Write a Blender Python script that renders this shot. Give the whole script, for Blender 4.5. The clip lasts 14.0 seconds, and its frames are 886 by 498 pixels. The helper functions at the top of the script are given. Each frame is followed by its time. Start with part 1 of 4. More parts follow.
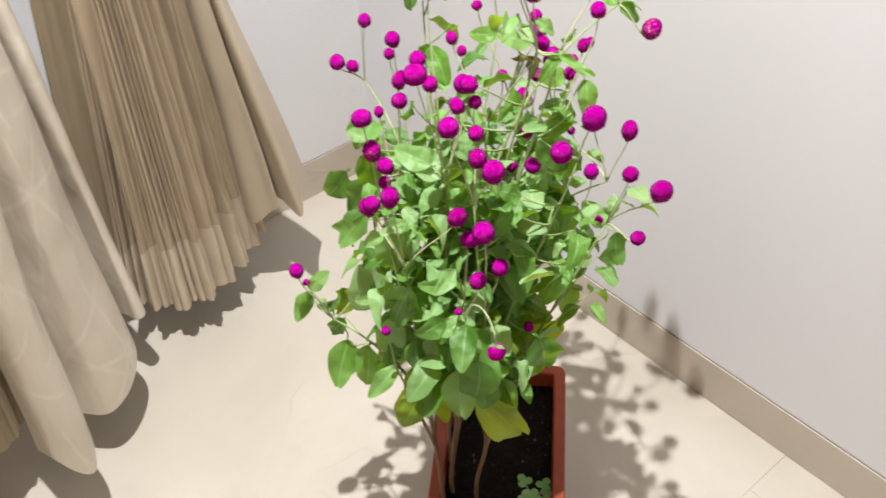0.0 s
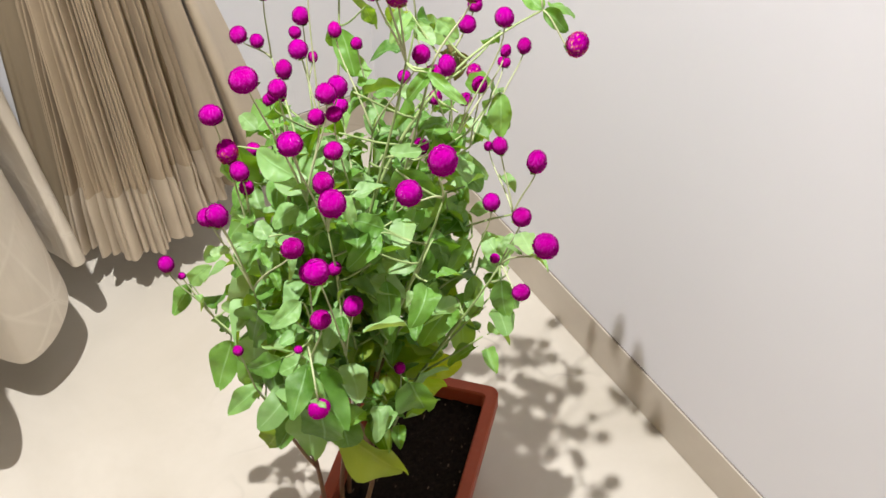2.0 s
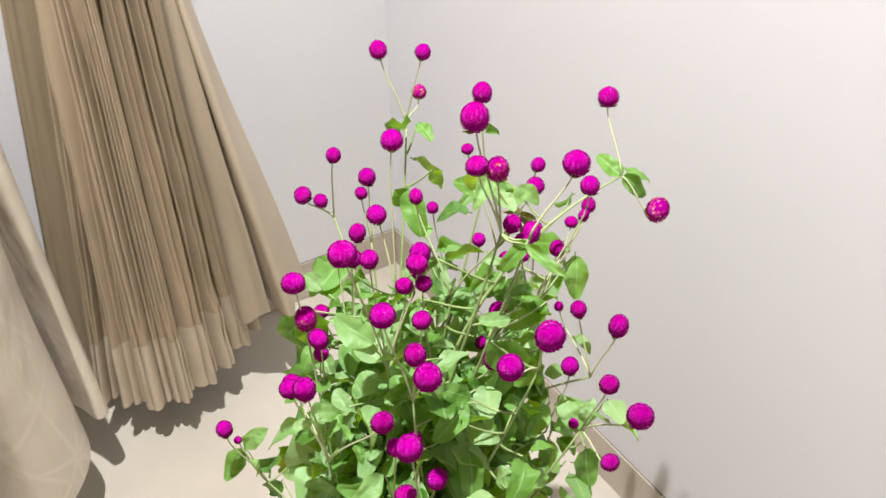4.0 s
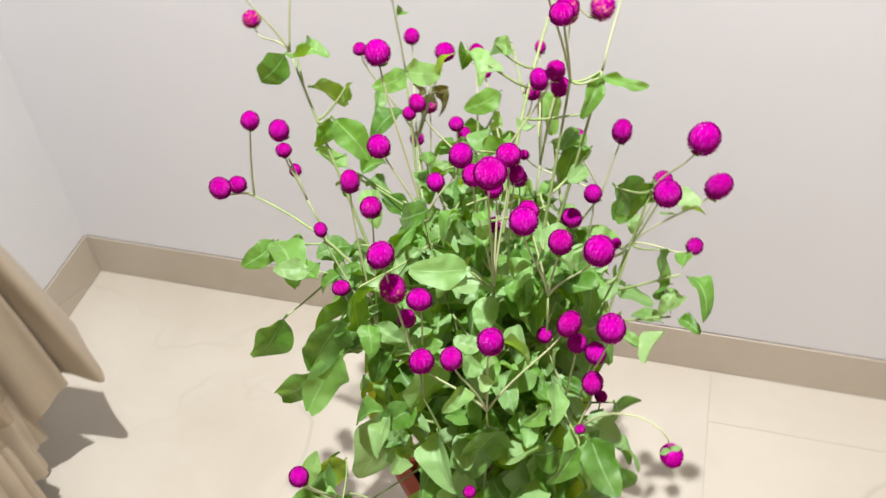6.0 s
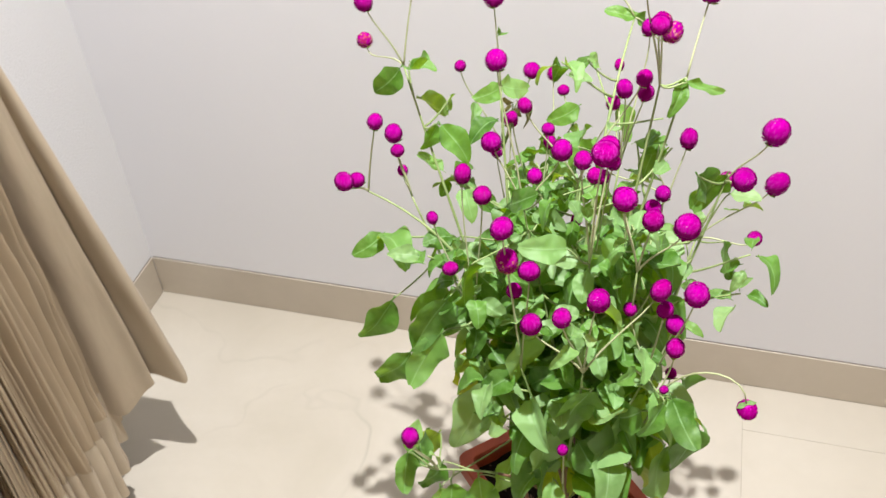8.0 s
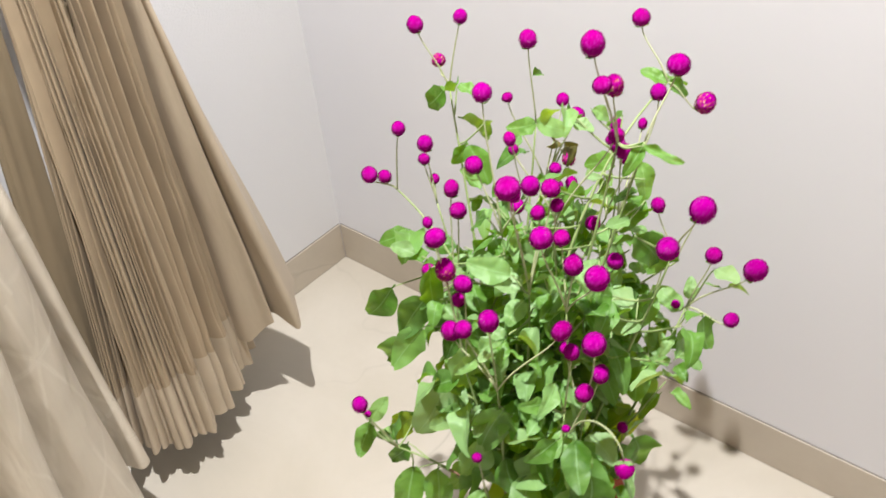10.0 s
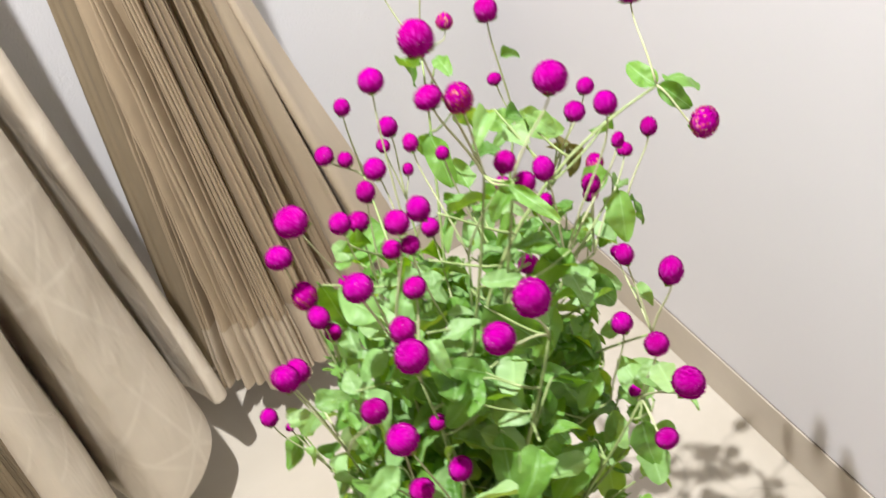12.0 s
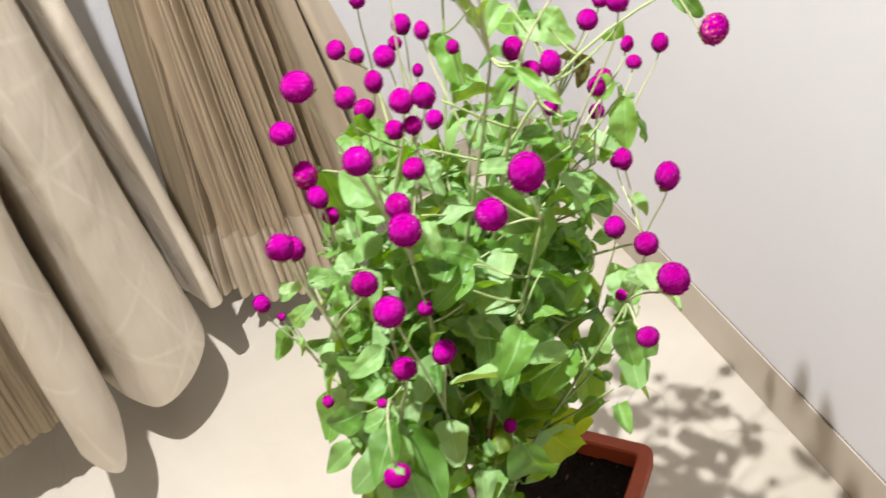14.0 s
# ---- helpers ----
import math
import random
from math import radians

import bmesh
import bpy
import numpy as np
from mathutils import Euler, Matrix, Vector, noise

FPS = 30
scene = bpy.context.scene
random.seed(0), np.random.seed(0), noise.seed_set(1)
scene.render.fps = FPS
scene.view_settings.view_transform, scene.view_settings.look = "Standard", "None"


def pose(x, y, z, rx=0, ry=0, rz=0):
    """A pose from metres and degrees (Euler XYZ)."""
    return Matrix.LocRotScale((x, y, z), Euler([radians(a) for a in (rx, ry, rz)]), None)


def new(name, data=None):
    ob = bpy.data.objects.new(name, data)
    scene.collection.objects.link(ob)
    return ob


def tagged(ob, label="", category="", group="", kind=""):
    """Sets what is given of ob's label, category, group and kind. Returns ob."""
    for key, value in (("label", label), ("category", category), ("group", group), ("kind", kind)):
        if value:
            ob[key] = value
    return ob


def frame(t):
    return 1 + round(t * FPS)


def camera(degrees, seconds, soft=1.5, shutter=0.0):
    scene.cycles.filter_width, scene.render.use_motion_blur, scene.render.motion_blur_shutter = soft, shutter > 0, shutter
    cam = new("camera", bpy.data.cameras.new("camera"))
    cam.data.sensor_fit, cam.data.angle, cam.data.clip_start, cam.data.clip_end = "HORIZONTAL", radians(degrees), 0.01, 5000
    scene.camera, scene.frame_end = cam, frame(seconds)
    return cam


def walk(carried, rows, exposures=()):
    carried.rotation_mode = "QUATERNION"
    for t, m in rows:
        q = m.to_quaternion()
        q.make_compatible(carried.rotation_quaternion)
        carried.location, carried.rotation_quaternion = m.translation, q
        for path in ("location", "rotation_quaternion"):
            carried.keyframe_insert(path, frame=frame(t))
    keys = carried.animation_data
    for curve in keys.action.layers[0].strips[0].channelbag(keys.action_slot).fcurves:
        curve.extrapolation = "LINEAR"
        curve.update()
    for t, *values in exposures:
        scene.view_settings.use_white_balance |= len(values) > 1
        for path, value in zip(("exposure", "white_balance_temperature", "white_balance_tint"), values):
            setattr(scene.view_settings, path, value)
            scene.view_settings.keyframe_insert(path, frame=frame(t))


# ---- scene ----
cam = camera(50.81, 14.0, shutter=0.45)
# seconds, eye, Euler angles
PATH = [
    (0.0, 1.5233, -1.0082, 1.3280, 48.40, 2.53, 49.51),
    (0.5, 1.4975, -0.9527, 1.3285, 46.65, 2.53, 47.63),
    (1.0, 1.4549, -0.8980, 1.3259, 45.81, 3.17, 48.80),
    (1.5, 1.5023, -0.7968, 1.3283, 46.40, 6.00, 53.81),
    (2.0, 1.5183, -0.7120, 1.2998, 44.24, 1.21, 58.96),
    (2.5, 1.5037, -0.6893, 1.3102, 47.18, 2.03, 62.69),
    (3.0, 1.5120, -0.6924, 1.3339, 51.75, 1.93, 64.95),
    (5.5, 1.1243, -0.9668, 1.2857, 47.05, 1.32, 27.36),
    (6.0, 1.0083, -1.0017, 1.2785, 44.20, 3.08, 14.41),
    (6.5, 0.8998, -1.0819, 1.3011, 46.66, 3.07, 4.25),
    (7.0, 0.8453, -1.1629, 1.3183, 48.00, 3.64, 4.67),
    (9.5, 1.2470, -1.1198, 1.3052, 48.69, 2.64, 36.40),
    (10.0, 1.3164, -1.0745, 1.3431, 51.11, 4.71, 39.38),
    (10.5, 1.3262, -0.9645, 1.3439, 51.05, 3.62, 42.28),
    (11.0, 1.3688, -0.8548, 1.3392, 49.90, 4.63, 46.51),
    (11.5, 1.4198, -0.7455, 1.2995, 49.35, 7.61, 54.94),
    (12.0, 1.4244, -0.5843, 1.2247, 49.31, 13.33, 63.57),
    (12.5, 1.3951, -0.5296, 1.1585, 47.91, 11.97, 68.51),
    (13.0, 1.4182, -0.5084, 1.1408, 45.49, 11.92, 66.11),
    (13.5, 1.4337, -0.5241, 1.1599, 46.30, 11.13, 66.55),
    (14.0, 1.4657, -0.6047, 1.1888, 47.53, 9.94, 67.04),
]
walk(cam, [(t, pose(x, y, z, rx, ry, rz)) for t, x, y, z, rx, ry, rz in PATH],
     exposures=[(0.0, 0.0), (11.0, 0.0), (12.0, 0.13), (13.0, 0.19), (14.0, 0.18)])

# ---- light ----
LAMP = Vector((0.900, -0.770, 2.735))
CEIL = 2.75
world = bpy.data.worlds.new("world")
scene.world = world
world.use_nodes = True
world.node_tree.nodes["Background"].inputs["Color"].default_value = (0.9, 0.95, 1.0, 1)
world.node_tree.nodes["Background"].inputs["Strength"].default_value = 0.3
bulb = bpy.data.lights.new("downlight_bulb", "AREA")
bulb.shape, bulb.size, bulb.energy, bulb.color = "DISK", 0.042, 72.0, (0.980, 0.972, 1.0)
bulb.spread = radians(150)
new("downlight_bulb", bulb).matrix_world = Matrix.Translation((LAMP.x, LAMP.y, 2.728))


# ---- materials ----
class Mat:
    """A small wrapper round a node material with a Principled surface."""

    def __init__(self, name, color, rough=0.6, metal=0.0):
        self.m = bpy.data.materials.new(name)
        self.m.use_nodes = True
        self.t = self.m.node_tree
        self.b = self.t.nodes["Principled BSDF"]
        self.b.inputs["Base Color"].default_value = (*color, 1)
        self.b.inputs["Roughness"].default_value = rough
        self.b.inputs["Metallic"].default_value = metal
        self.color = None

    def n(self, kind, **inputs):
        node = self.t.nodes.new(kind)
        for k, v in inputs.items():
            node.inputs[k.replace("_", " ")].default_value = v
        return node

    def link(self, a, b):
        self.t.links.new(a, b)

    def coord(self, which="Object", scale=(1, 1, 1), rot=(0, 0, 0)):
        c, mp = self.n("ShaderNodeTexCoord"), self.n("ShaderNodeMapping")
        mp.inputs["Scale"].default_value, mp.inputs["Rotation"].default_value = scale, rot
        self.link(c.outputs[which], mp.inputs["Vector"])
        return mp.outputs["Vector"]

    def noise(self, vec, scale, detail=4, rough=0.55, distort=0.0):
        nz = self.n("ShaderNodeTexNoise", Scale=scale, Detail=detail, Roughness=rough, Distortion=distort)
        self.link(vec, nz.inputs["Vector"])
        return nz.outputs["Fac"]

    def ramp(self, fac, stops):
        r = self.n("ShaderNodeValToRGB")
        while len(r.color_ramp.elements) < len(stops):
            r.color_ramp.elements.new(0.5)
        for e, (p, c) in zip(r.color_ramp.elements, stops):
            e.position, e.color = p, (*(c if isinstance(c, tuple) else (c, c, c)), 1)
        self.link(fac, r.inputs["Fac"])
        return r.outputs["Color"]

    def mix(self, fac, a, b, blend="MIX"):
        mx = self.n("ShaderNodeMix")
        mx.data_type, mx.blend_type = "RGBA", blend
        for v, s in ((fac, mx.inputs[0]), (a, mx.inputs[6]), (b, mx.inputs[7])):
            if isinstance(v, (int, float)):
                s.default_value = v
            elif isinstance(v, tuple):
                s.default_value = (*v, 1)
            else:
                self.link(v, s)
        return mx.outputs[2]

    def base(self, col):
        self.color = col
        self.link(col, self.b.inputs["Base Color"])
        return self

    def rough(self, fac, lo, hi):
        self.link(self.ramp(fac, [(0.3, lo), (0.7, hi)]), self.b.inputs["Roughness"])
        return self

    def bump(self, fac, strength=0.2, dist=0.002, prior=None):
        bp = self.n("ShaderNodeBump", Strength=strength, Distance=dist)
        self.link(fac, bp.inputs["Height"])
        if prior:
            self.link(prior, bp.inputs["Normal"])
        self.link(bp.outputs["Normal"], self.b.inputs["Normal"])
        return bp.outputs["Normal"]

    def random(self):
        return self.n("ShaderNodeObjectInfo").outputs["Random"]

    def translucent(self, col, amount):
        """Lets some light through a thin sheet."""
        tr, ms = self.n("ShaderNodeBsdfTranslucent"), self.n("ShaderNodeMixShader", Fac=amount)
        if isinstance(col, tuple):
            tr.inputs["Color"].default_value = (*col, 1)
        else:
            self.link(col, tr.inputs["Color"])
        out = self.t.nodes["Material Output"]
        self.link(self.b.outputs["BSDF"], ms.inputs[1])
        self.link(tr.outputs["BSDF"], ms.inputs[2])
        self.link(ms.outputs["Shader"], out.inputs["Surface"])
        return self


def wall_paint(name, color, grain, strength):
    k = Mat(name, color, 0.75)
    v = k.coord()
    k.base(k.ramp(k.noise(v, 1.6, 5), [(0.25, tuple(c * 0.965 for c in color)), (0.75, color)]))
    k.bump(k.noise(v, grain, 5, 0.6), strength, 0.002)
    return k.m


M_WALL = wall_paint("wall_paint", (0.684, 0.678, 0.694), 90, 0.12)
M_PLASTER = wall_paint("rough_plaster", (0.660, 0.655, 0.655), 240, 0.55)
# tones of unseen surfaces, chosen for the warm light they bounce
M_FAR = wall_paint("far_wall_paint", (0.60, 0.53, 0.43), 60, 0.1)
M_CEIL = wall_paint("ceiling_paint", (0.85, 0.82, 0.77), 60, 0.1)


def marble(name, base, dark, light, rough):
    k = Mat(name, base, rough)
    v = k.coord("Object")
    cloud = k.noise(v, 2.6, 6, 0.6, 0.6)
    fine = k.noise(v, 38, 4, 0.6)
    vein = k.noise(v, 2.6, 3, 0.5, 0.5)
    col = k.ramp(cloud, [(0.30, dark), (0.52, base), (0.74, light)])
    col = k.mix(k.ramp(fine, [(0.35, 0.0), (0.75, 0.16)]), col, dark)
    sparse = k.ramp(k.noise(v, 2.3, 2, 0.5), [(0.52, 0.0), (0.66, 0.34)])
    veins = k.mix(1.0, k.ramp(vein, [(0.488, 0.0), (0.498, 1.0), (0.500, 1.0), (0.510, 0.0)]), sparse, "MULTIPLY")
    col = k.mix(veins, col, tuple(c * 0.60 for c in dark))
    shift = k.mix(k.random(), (0.97, 0.97, 0.975), (1.02, 1.015, 1.0))
    k.base(k.mix(1.0, col, shift, "MULTIPLY"))
    k.rough(cloud, rough * 0.85, rough * 1.2)
    k.bump(fine, 0.03, 0.001)
    return k.m


M_FLOOR = marble("beige_marble", (0.492, 0.449, 0.372), (0.440, 0.398, 0.320), (0.540, 0.498, 0.420), 0.34)
M_SKIRT = marble("skirting_marble", (0.46, 0.405, 0.328), (0.40, 0.346, 0.275), (0.52, 0.462, 0.382), 0.38)
M_GROUT = Mat("grout", (0.42, 0.375, 0.31), 0.9).m
M_TOP_LINE = Mat("skirting_top_line", (0.216, 0.1944, 0.1728), 0.8).m


def terracotta():
    k = Mat("terracotta_plastic", (0.27, 0.048, 0.018), 0.5)
    v = k.coord()
    a, b = k.noise(v, 9, 5, 0.6), k.noise(v, 120, 3)
    col = k.ramp(a, [(0.3, (0.21, 0.034, 0.012)), (0.6, (0.29, 0.052, 0.019)), (0.85, (0.33, 0.075, 0.032))])
    k.base(k.mix(k.ramp(b, [(0.5, 0.0), (0.8, 0.12)]), col, (0.30, 0.14, 0.08)))
    k.rough(a, 0.45, 0.65)
    k.b.inputs["Specular IOR Level"].default_value = 0.3
    k.bump(b, 0.08, 0.001)
    return k.m


M_POT = terracotta()


def soil():
    k = Mat("dark_soil", (0.012, 0.0078, 0.0054), 0.95)
    v = k.coord()
    a = k.noise(v, 140, 5, 0.7)
    col = k.ramp(a, [(0.35, (0.0048, 0.003, 0.0024)), (0.6, (0.0132, 0.0084, 0.006)), (0.8, (0.036, 0.024, 0.0168))])
    bits = k.ramp(k.noise(k.coord("Object", (1, 2.2, 1), (0, 0, 0.7)), 75, 2, 0.4), [(0.70, 0.0), (0.74, 0.7)])
    k.base(k.mix(bits, col, (0.14, 0.10, 0.07)))
    k.b.inputs["Specular IOR Level"].default_value = 0.1
    k.bump(a, 0.8, 0.006)
    return k.m


M_SOIL = soil()


def leaf_mat(name, dark, mid, light, amount, tint=(1.30, 1.06, 0.02)):
    k = Mat(name, mid, 0.52)
    uv = k.coord("UV")
    sep = k.n("ShaderNodeSeparateXYZ")
    k.link(uv, sep.inputs[0])
    v = k.coord("Object")
    col = k.ramp(k.random(), [(0.0, dark), (0.5, mid), (1.0, light)])
    blotch = k.noise(v, 2.2, 4, 0.6)
    col = k.mix(k.ramp(blotch, [(0.42, 0.0), (0.75, 0.38)]), col, light)
    # midrib and side veins
    a = k.n("ShaderNodeMath")
    a.operation, a.inputs[1].default_value = "SUBTRACT", 0.5
    k.link(sep.outputs["X"], a.inputs[0])
    ab = k.n("ShaderNodeMath")
    ab.operation = "ABSOLUTE"
    k.link(a.outputs[0], ab.inputs[0])
    rib = k.ramp(ab.outputs[0], [(0.0, 0.60), (0.014, 0.5), (0.035, 0.0)])
    sl = k.n("ShaderNodeMath")
    sl.operation, sl.inputs[1].default_value = "MULTIPLY_ADD", -0.55
    k.link(ab.outputs[0], sl.inputs[0])
    k.link(sep.outputs["Y"], sl.inputs[2])
    sw = k.n("ShaderNodeMath")
    sw.operation, sw.inputs[1].default_value = "MULTIPLY", 44.0
    k.link(sl.outputs[0], sw.inputs[0])
    sn = k.n("ShaderNodeMath")
    sn.operation = "SINE"
    k.link(sw.outputs[0], sn.inputs[0])
    side = k.ramp(sn.outputs[0], [(0.90, 0.0), (1.0, 0.05)])
    veins = k.mix(1.0, rib, side, "LIGHTEN")
    k.base(k.mix(veins, col, tuple(min(1, c * 1.25 + 0.04) for c in light)))
    first = k.bump(k.noise(v, 3.0, 1, 0.4), 0.30, 0.020)
    k.bump(veins, 0.25, 0.002, first)
    k.b.inputs["Specular IOR Level"].default_value = 0.62
    k.b.inputs["Sheen Weight"].default_value = 0.06
    k.b.inputs["Sheen Roughness"].default_value = 0.5
    k.b.inputs["Sheen Tint"].default_value = (0.9, 1.0, 0.85, 1)
    k.translucent(k.mix(1.0, col, tint, "MULTIPLY"), amount)
    return k.m


M_LEAF = leaf_mat("green_leaf", (0.060, 0.182, 0.008), (0.146, 0.345, 0.042), (0.310, 0.540, 0.205), 0.47)
M_LEAF_YOUNG = leaf_mat("young_leaf", (0.130, 0.285, 0.060), (0.200, 0.370, 0.115), (0.290, 0.460, 0.195), 0.40)
# yellowing leaves; this yellow also stands in for light shining through low ones
M_LEAF_OLD = leaf_mat("yellowing_leaf", (0.17, 0.30, 0.016), (0.27, 0.40, 0.035), (0.42, 0.50, 0.080), 0.55, (1.3, 1.2, 0.25))


M_LEAF_DRY = leaf_mat("wilted_leaf", (0.07, 0.06, 0.016), (0.13, 0.12, 0.03), (0.22, 0.20, 0.06), 0.35, (1.3, 1.1, 0.3))


def stem_mat(name, a, b):
    k = Mat(name, a, 0.6)
    v = k.coord("Object", (60, 60, 9))
    k.base(k.ramp(k.noise(v, 1.0, 4, 0.6), [(0.35, a), (0.65, b)]))
    k.bump(k.noise(v, 4, 3), 0.15, 0.001)
    return k.m


M_STEM = stem_mat("woody_stem", (0.144, 0.0612, 0.0324), (0.216, 0.1368, 0.0648))
M_SHOOT = stem_mat("green_shoot", (0.20, 0.28, 0.09), (0.30, 0.37, 0.15))
M_STALK = stem_mat("pale_stalk", (0.36, 0.40, 0.20), (0.45, 0.475, 0.27))


def petal_mat(name, dark, mid, light):
    k = Mat(name, mid, 0.5)
    isl = k.n("ShaderNodeNewGeometry").outputs["Random Per Island"]
    col = k.ramp(isl, [(0.0, dark), (0.5, mid), (1.0, light)])
    shift = k.mix(k.random(), (0.92, 1.0, 0.72), (1.08, 1.0, 1.08))
    k.base(k.mix(1.0, col, shift, "MULTIPLY"))
    k.b.inputs["Roughness"].default_value = 0.9
    k.b.inputs["Specular IOR Level"].default_value = 0.02
    k.translucent(col, 0.40)
    return k.m


M_PETAL = petal_mat("magenta_bract", (0.425, 0.0003, 0.300), (0.468, 0.0003, 0.336), (0.512, 0.0006, 0.372))
M_FADED = petal_mat("faded_bract", (0.46, 0.02, 0.12), (0.58, 0.12, 0.19), (0.72, 0.45, 0.36))
M_CORE = Mat("flower_core", (0.450, 0.0003, 0.318), 0.9).m
M_TIP = Mat("pale_floret", (0.612, 0.4464, 0.504), 0.6).m


def star_lines(k, scale, density, rays, turn):
    """Fine lines that radiate from scattered points, as woven into the cloth."""
    def calc(op, a, b=None):
        m = k.n("ShaderNodeMath")
        m.operation = op
        for v, sock in ((a, m.inputs[0]), (b, m.inputs[1])):
            if isinstance(v, (int, float)):
                sock.default_value = v
            elif v is not None:
                k.link(v, sock)
        return m.outputs[0]

    vec = k.coord("UV", scale, (0, 0, 0.3 + turn))
    vor = k.n("ShaderNodeTexVoronoi", Scale=density, Randomness=0.85)
    vor.voronoi_dimensions = "2D"
    k.link(vec, vor.inputs["Vector"])
    away = k.n("ShaderNodeVectorMath")
    away.operation = "SUBTRACT"
    k.link(vec, away.inputs[0])
    k.link(vor.outputs["Position"], away.inputs[1])
    sep, rnd = k.n("ShaderNodeSeparateXYZ"), k.n("ShaderNodeSeparateXYZ")
    k.link(away.outputs[0], sep.inputs[0])
    k.link(vor.outputs["Color"], rnd.inputs[0])
    ang = calc("ARCTAN2", sep.outputs["Y"], sep.outputs["X"])
    wave = calc("ABSOLUTE", calc("SINE", calc("ADD", calc("MULTIPLY", ang, rays), calc("MULTIPLY", rnd.outputs["X"], 6.28))))
    ln = k.n("ShaderNodeVectorMath")
    ln.operation = "LENGTH"
    k.link(away.outputs[0], ln.inputs[0])
    off = calc("MULTIPLY", wave, ln.outputs["Value"])
    line = k.ramp(off, [(0.0, 0.52), (0.005, 0.40), (0.017, 0.0)])
    fade = k.ramp(ln.outputs["Value"], [(0.04, 1.0), (0.20, 0.15)])
    return k.mix(1.0, line, fade, "MULTIPLY")


def cloth(name, base, light, shiny, pattern):
    k = Mat(name, base, 0.6)
    v = k.coord("UV")
    weave = k.noise(k.coord("UV", (900, 900, 1)), 1.0, 2)
    wide = k.noise(v, 5.0, 4, 0.6)
    streak = k.noise(k.coord("UV", (26, 2.2, 1)), 1.0, 4, 0.65)
    col = k.ramp(wide, [(0.3, tuple(c * 0.90 for c in base)), (0.7, base)])
    col = k.mix(k.ramp(streak, [(0.55, 0.0), (0.80, 0.40)]), col, tuple(c * 0.78 for c in base))
    if pattern:
        lines = k.mix(1.0, star_lines(k, (1.0, 0.8, 1), 4.2, 3.5, 0.0), star_lines(k, (1.1, 0.9, 1), 2.9, 2.5, 1.3), "LIGHTEN")
        col = k.mix(k.ramp(lines, [(0.0, 0.0), (1.0, 0.75)]), col, light)
        k.link(k.ramp(lines, [(0.0, 0.42), (0.6, 0.24)]), k.b.inputs["Roughness"])
    k.base(col)
    k.b.inputs["Sheen Weight"].default_value = 0.03
    k.b.inputs["Specular IOR Level"].default_value = shiny
    first = k.bump(k.noise(k.coord("UV", (14, 6, 1)), 1.0, 3, 0.5), 0.80 if pattern else 0.32, 0.012)
    k.bump(weave, 0.12, 0.0006, first)
    k.translucent(col, 0.03)
    return k.m


M_PLEAT = cloth("pleated_cloth", (0.390, 0.303, 0.200), (0.432, 0.36, 0.288), 0.25, False)
M_HEM = cloth("hem_cloth", (0.490, 0.406, 0.297), (0.432, 0.36, 0.288), 0.3, False)
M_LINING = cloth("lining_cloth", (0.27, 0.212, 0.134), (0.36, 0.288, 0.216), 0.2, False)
M_SATIN = cloth("patterned_satin", (0.575, 0.507, 0.402), (0.72, 0.66, 0.55), 0.6, True)
M_METAL = Mat("brushed_metal", (0.55, 0.55, 0.55), 0.35, 1.0).m
M_TRIM = Mat("white_enamel", (0.8, 0.8, 0.79), 0.4).m


# ---- building helpers ----
def mesh_object(name, bm, material, parent=None, label="", smooth=False):
    me = bpy.data.meshes.new(name)
    bm.normal_update()
    bm.to_mesh(me)
    bm.free()
    for m in material if isinstance(material, (list, tuple)) else [material]:
        me.materials.append(m)
    if smooth:
        me.polygons.foreach_set("use_smooth", [True] * len(me.polygons))
    ob = new(name, me)
    if parent:
        ob.parent = parent
    if label:
        ob["label"] = label
    return ob


def part(name, bm, material, parent, label="", smooth=False):
    return mesh_object(name, bm, material, parent, label, smooth)


def share(name, me, parent, m):
    """Another object on the same mesh data, as a part."""
    ob = new(name, me)
    ob.parent = parent
    ob.matrix_basis = m
    return ob


def thing(name, at, label, category, group="", kind=""):
    ob = new(name)
    ob.location = at
    ob.empty_display_size = 0.05
    return tagged(ob, label, category, group, kind)


def block(bm, lo, hi, bevel=0.0, segments=2):
    c = [(a + b) / 2 for a, b in zip(lo, hi)]
    s = [b - a for a, b in zip(lo, hi)]
    made = bmesh.ops.create_cube(bm, size=1, matrix=Matrix.LocRotScale(c, None, s))
    if bevel:
        edges = {e for v in made["verts"] for e in v.link_edges}
        bmesh.ops.bevel(bm, geom=list(edges), offset=bevel, segments=segments, affect="EDGES", profile=0.5)
    return bm


def tube(bm, pts, radii, sides=6, cap=True):
    """A tapered tube along the points."""
    pts = [Vector(p) for p in pts]
    rings, up = [], Vector((0.31, 0.17, 0.93)).normalized()
    for i, p in enumerate(pts):
        d = (pts[min(i + 1, len(pts) - 1)] - pts[max(i - 1, 0)]).normalized()
        a = d.cross(up)
        a = a.normalized() if a.length > 1e-4 else Vector((1, 0, 0))
        b = d.cross(a)
        r = radii[i] if isinstance(radii, (list, tuple)) else radii
        rings.append([bm.verts.new(p + r * (math.cos(t) * a + math.sin(t) * b)) for t in (2 * math.pi * j / sides for j in range(sides))])
    for q, w in zip(rings, rings[1:]):
        for j in range(sides):
            bm.faces.new((q[j], q[(j + 1) % sides], w[(j + 1) % sides], w[j]))
    if cap:
        bm.faces.new(rings[0][::-1])
        bm.faces.new(rings[-1])
    return bm


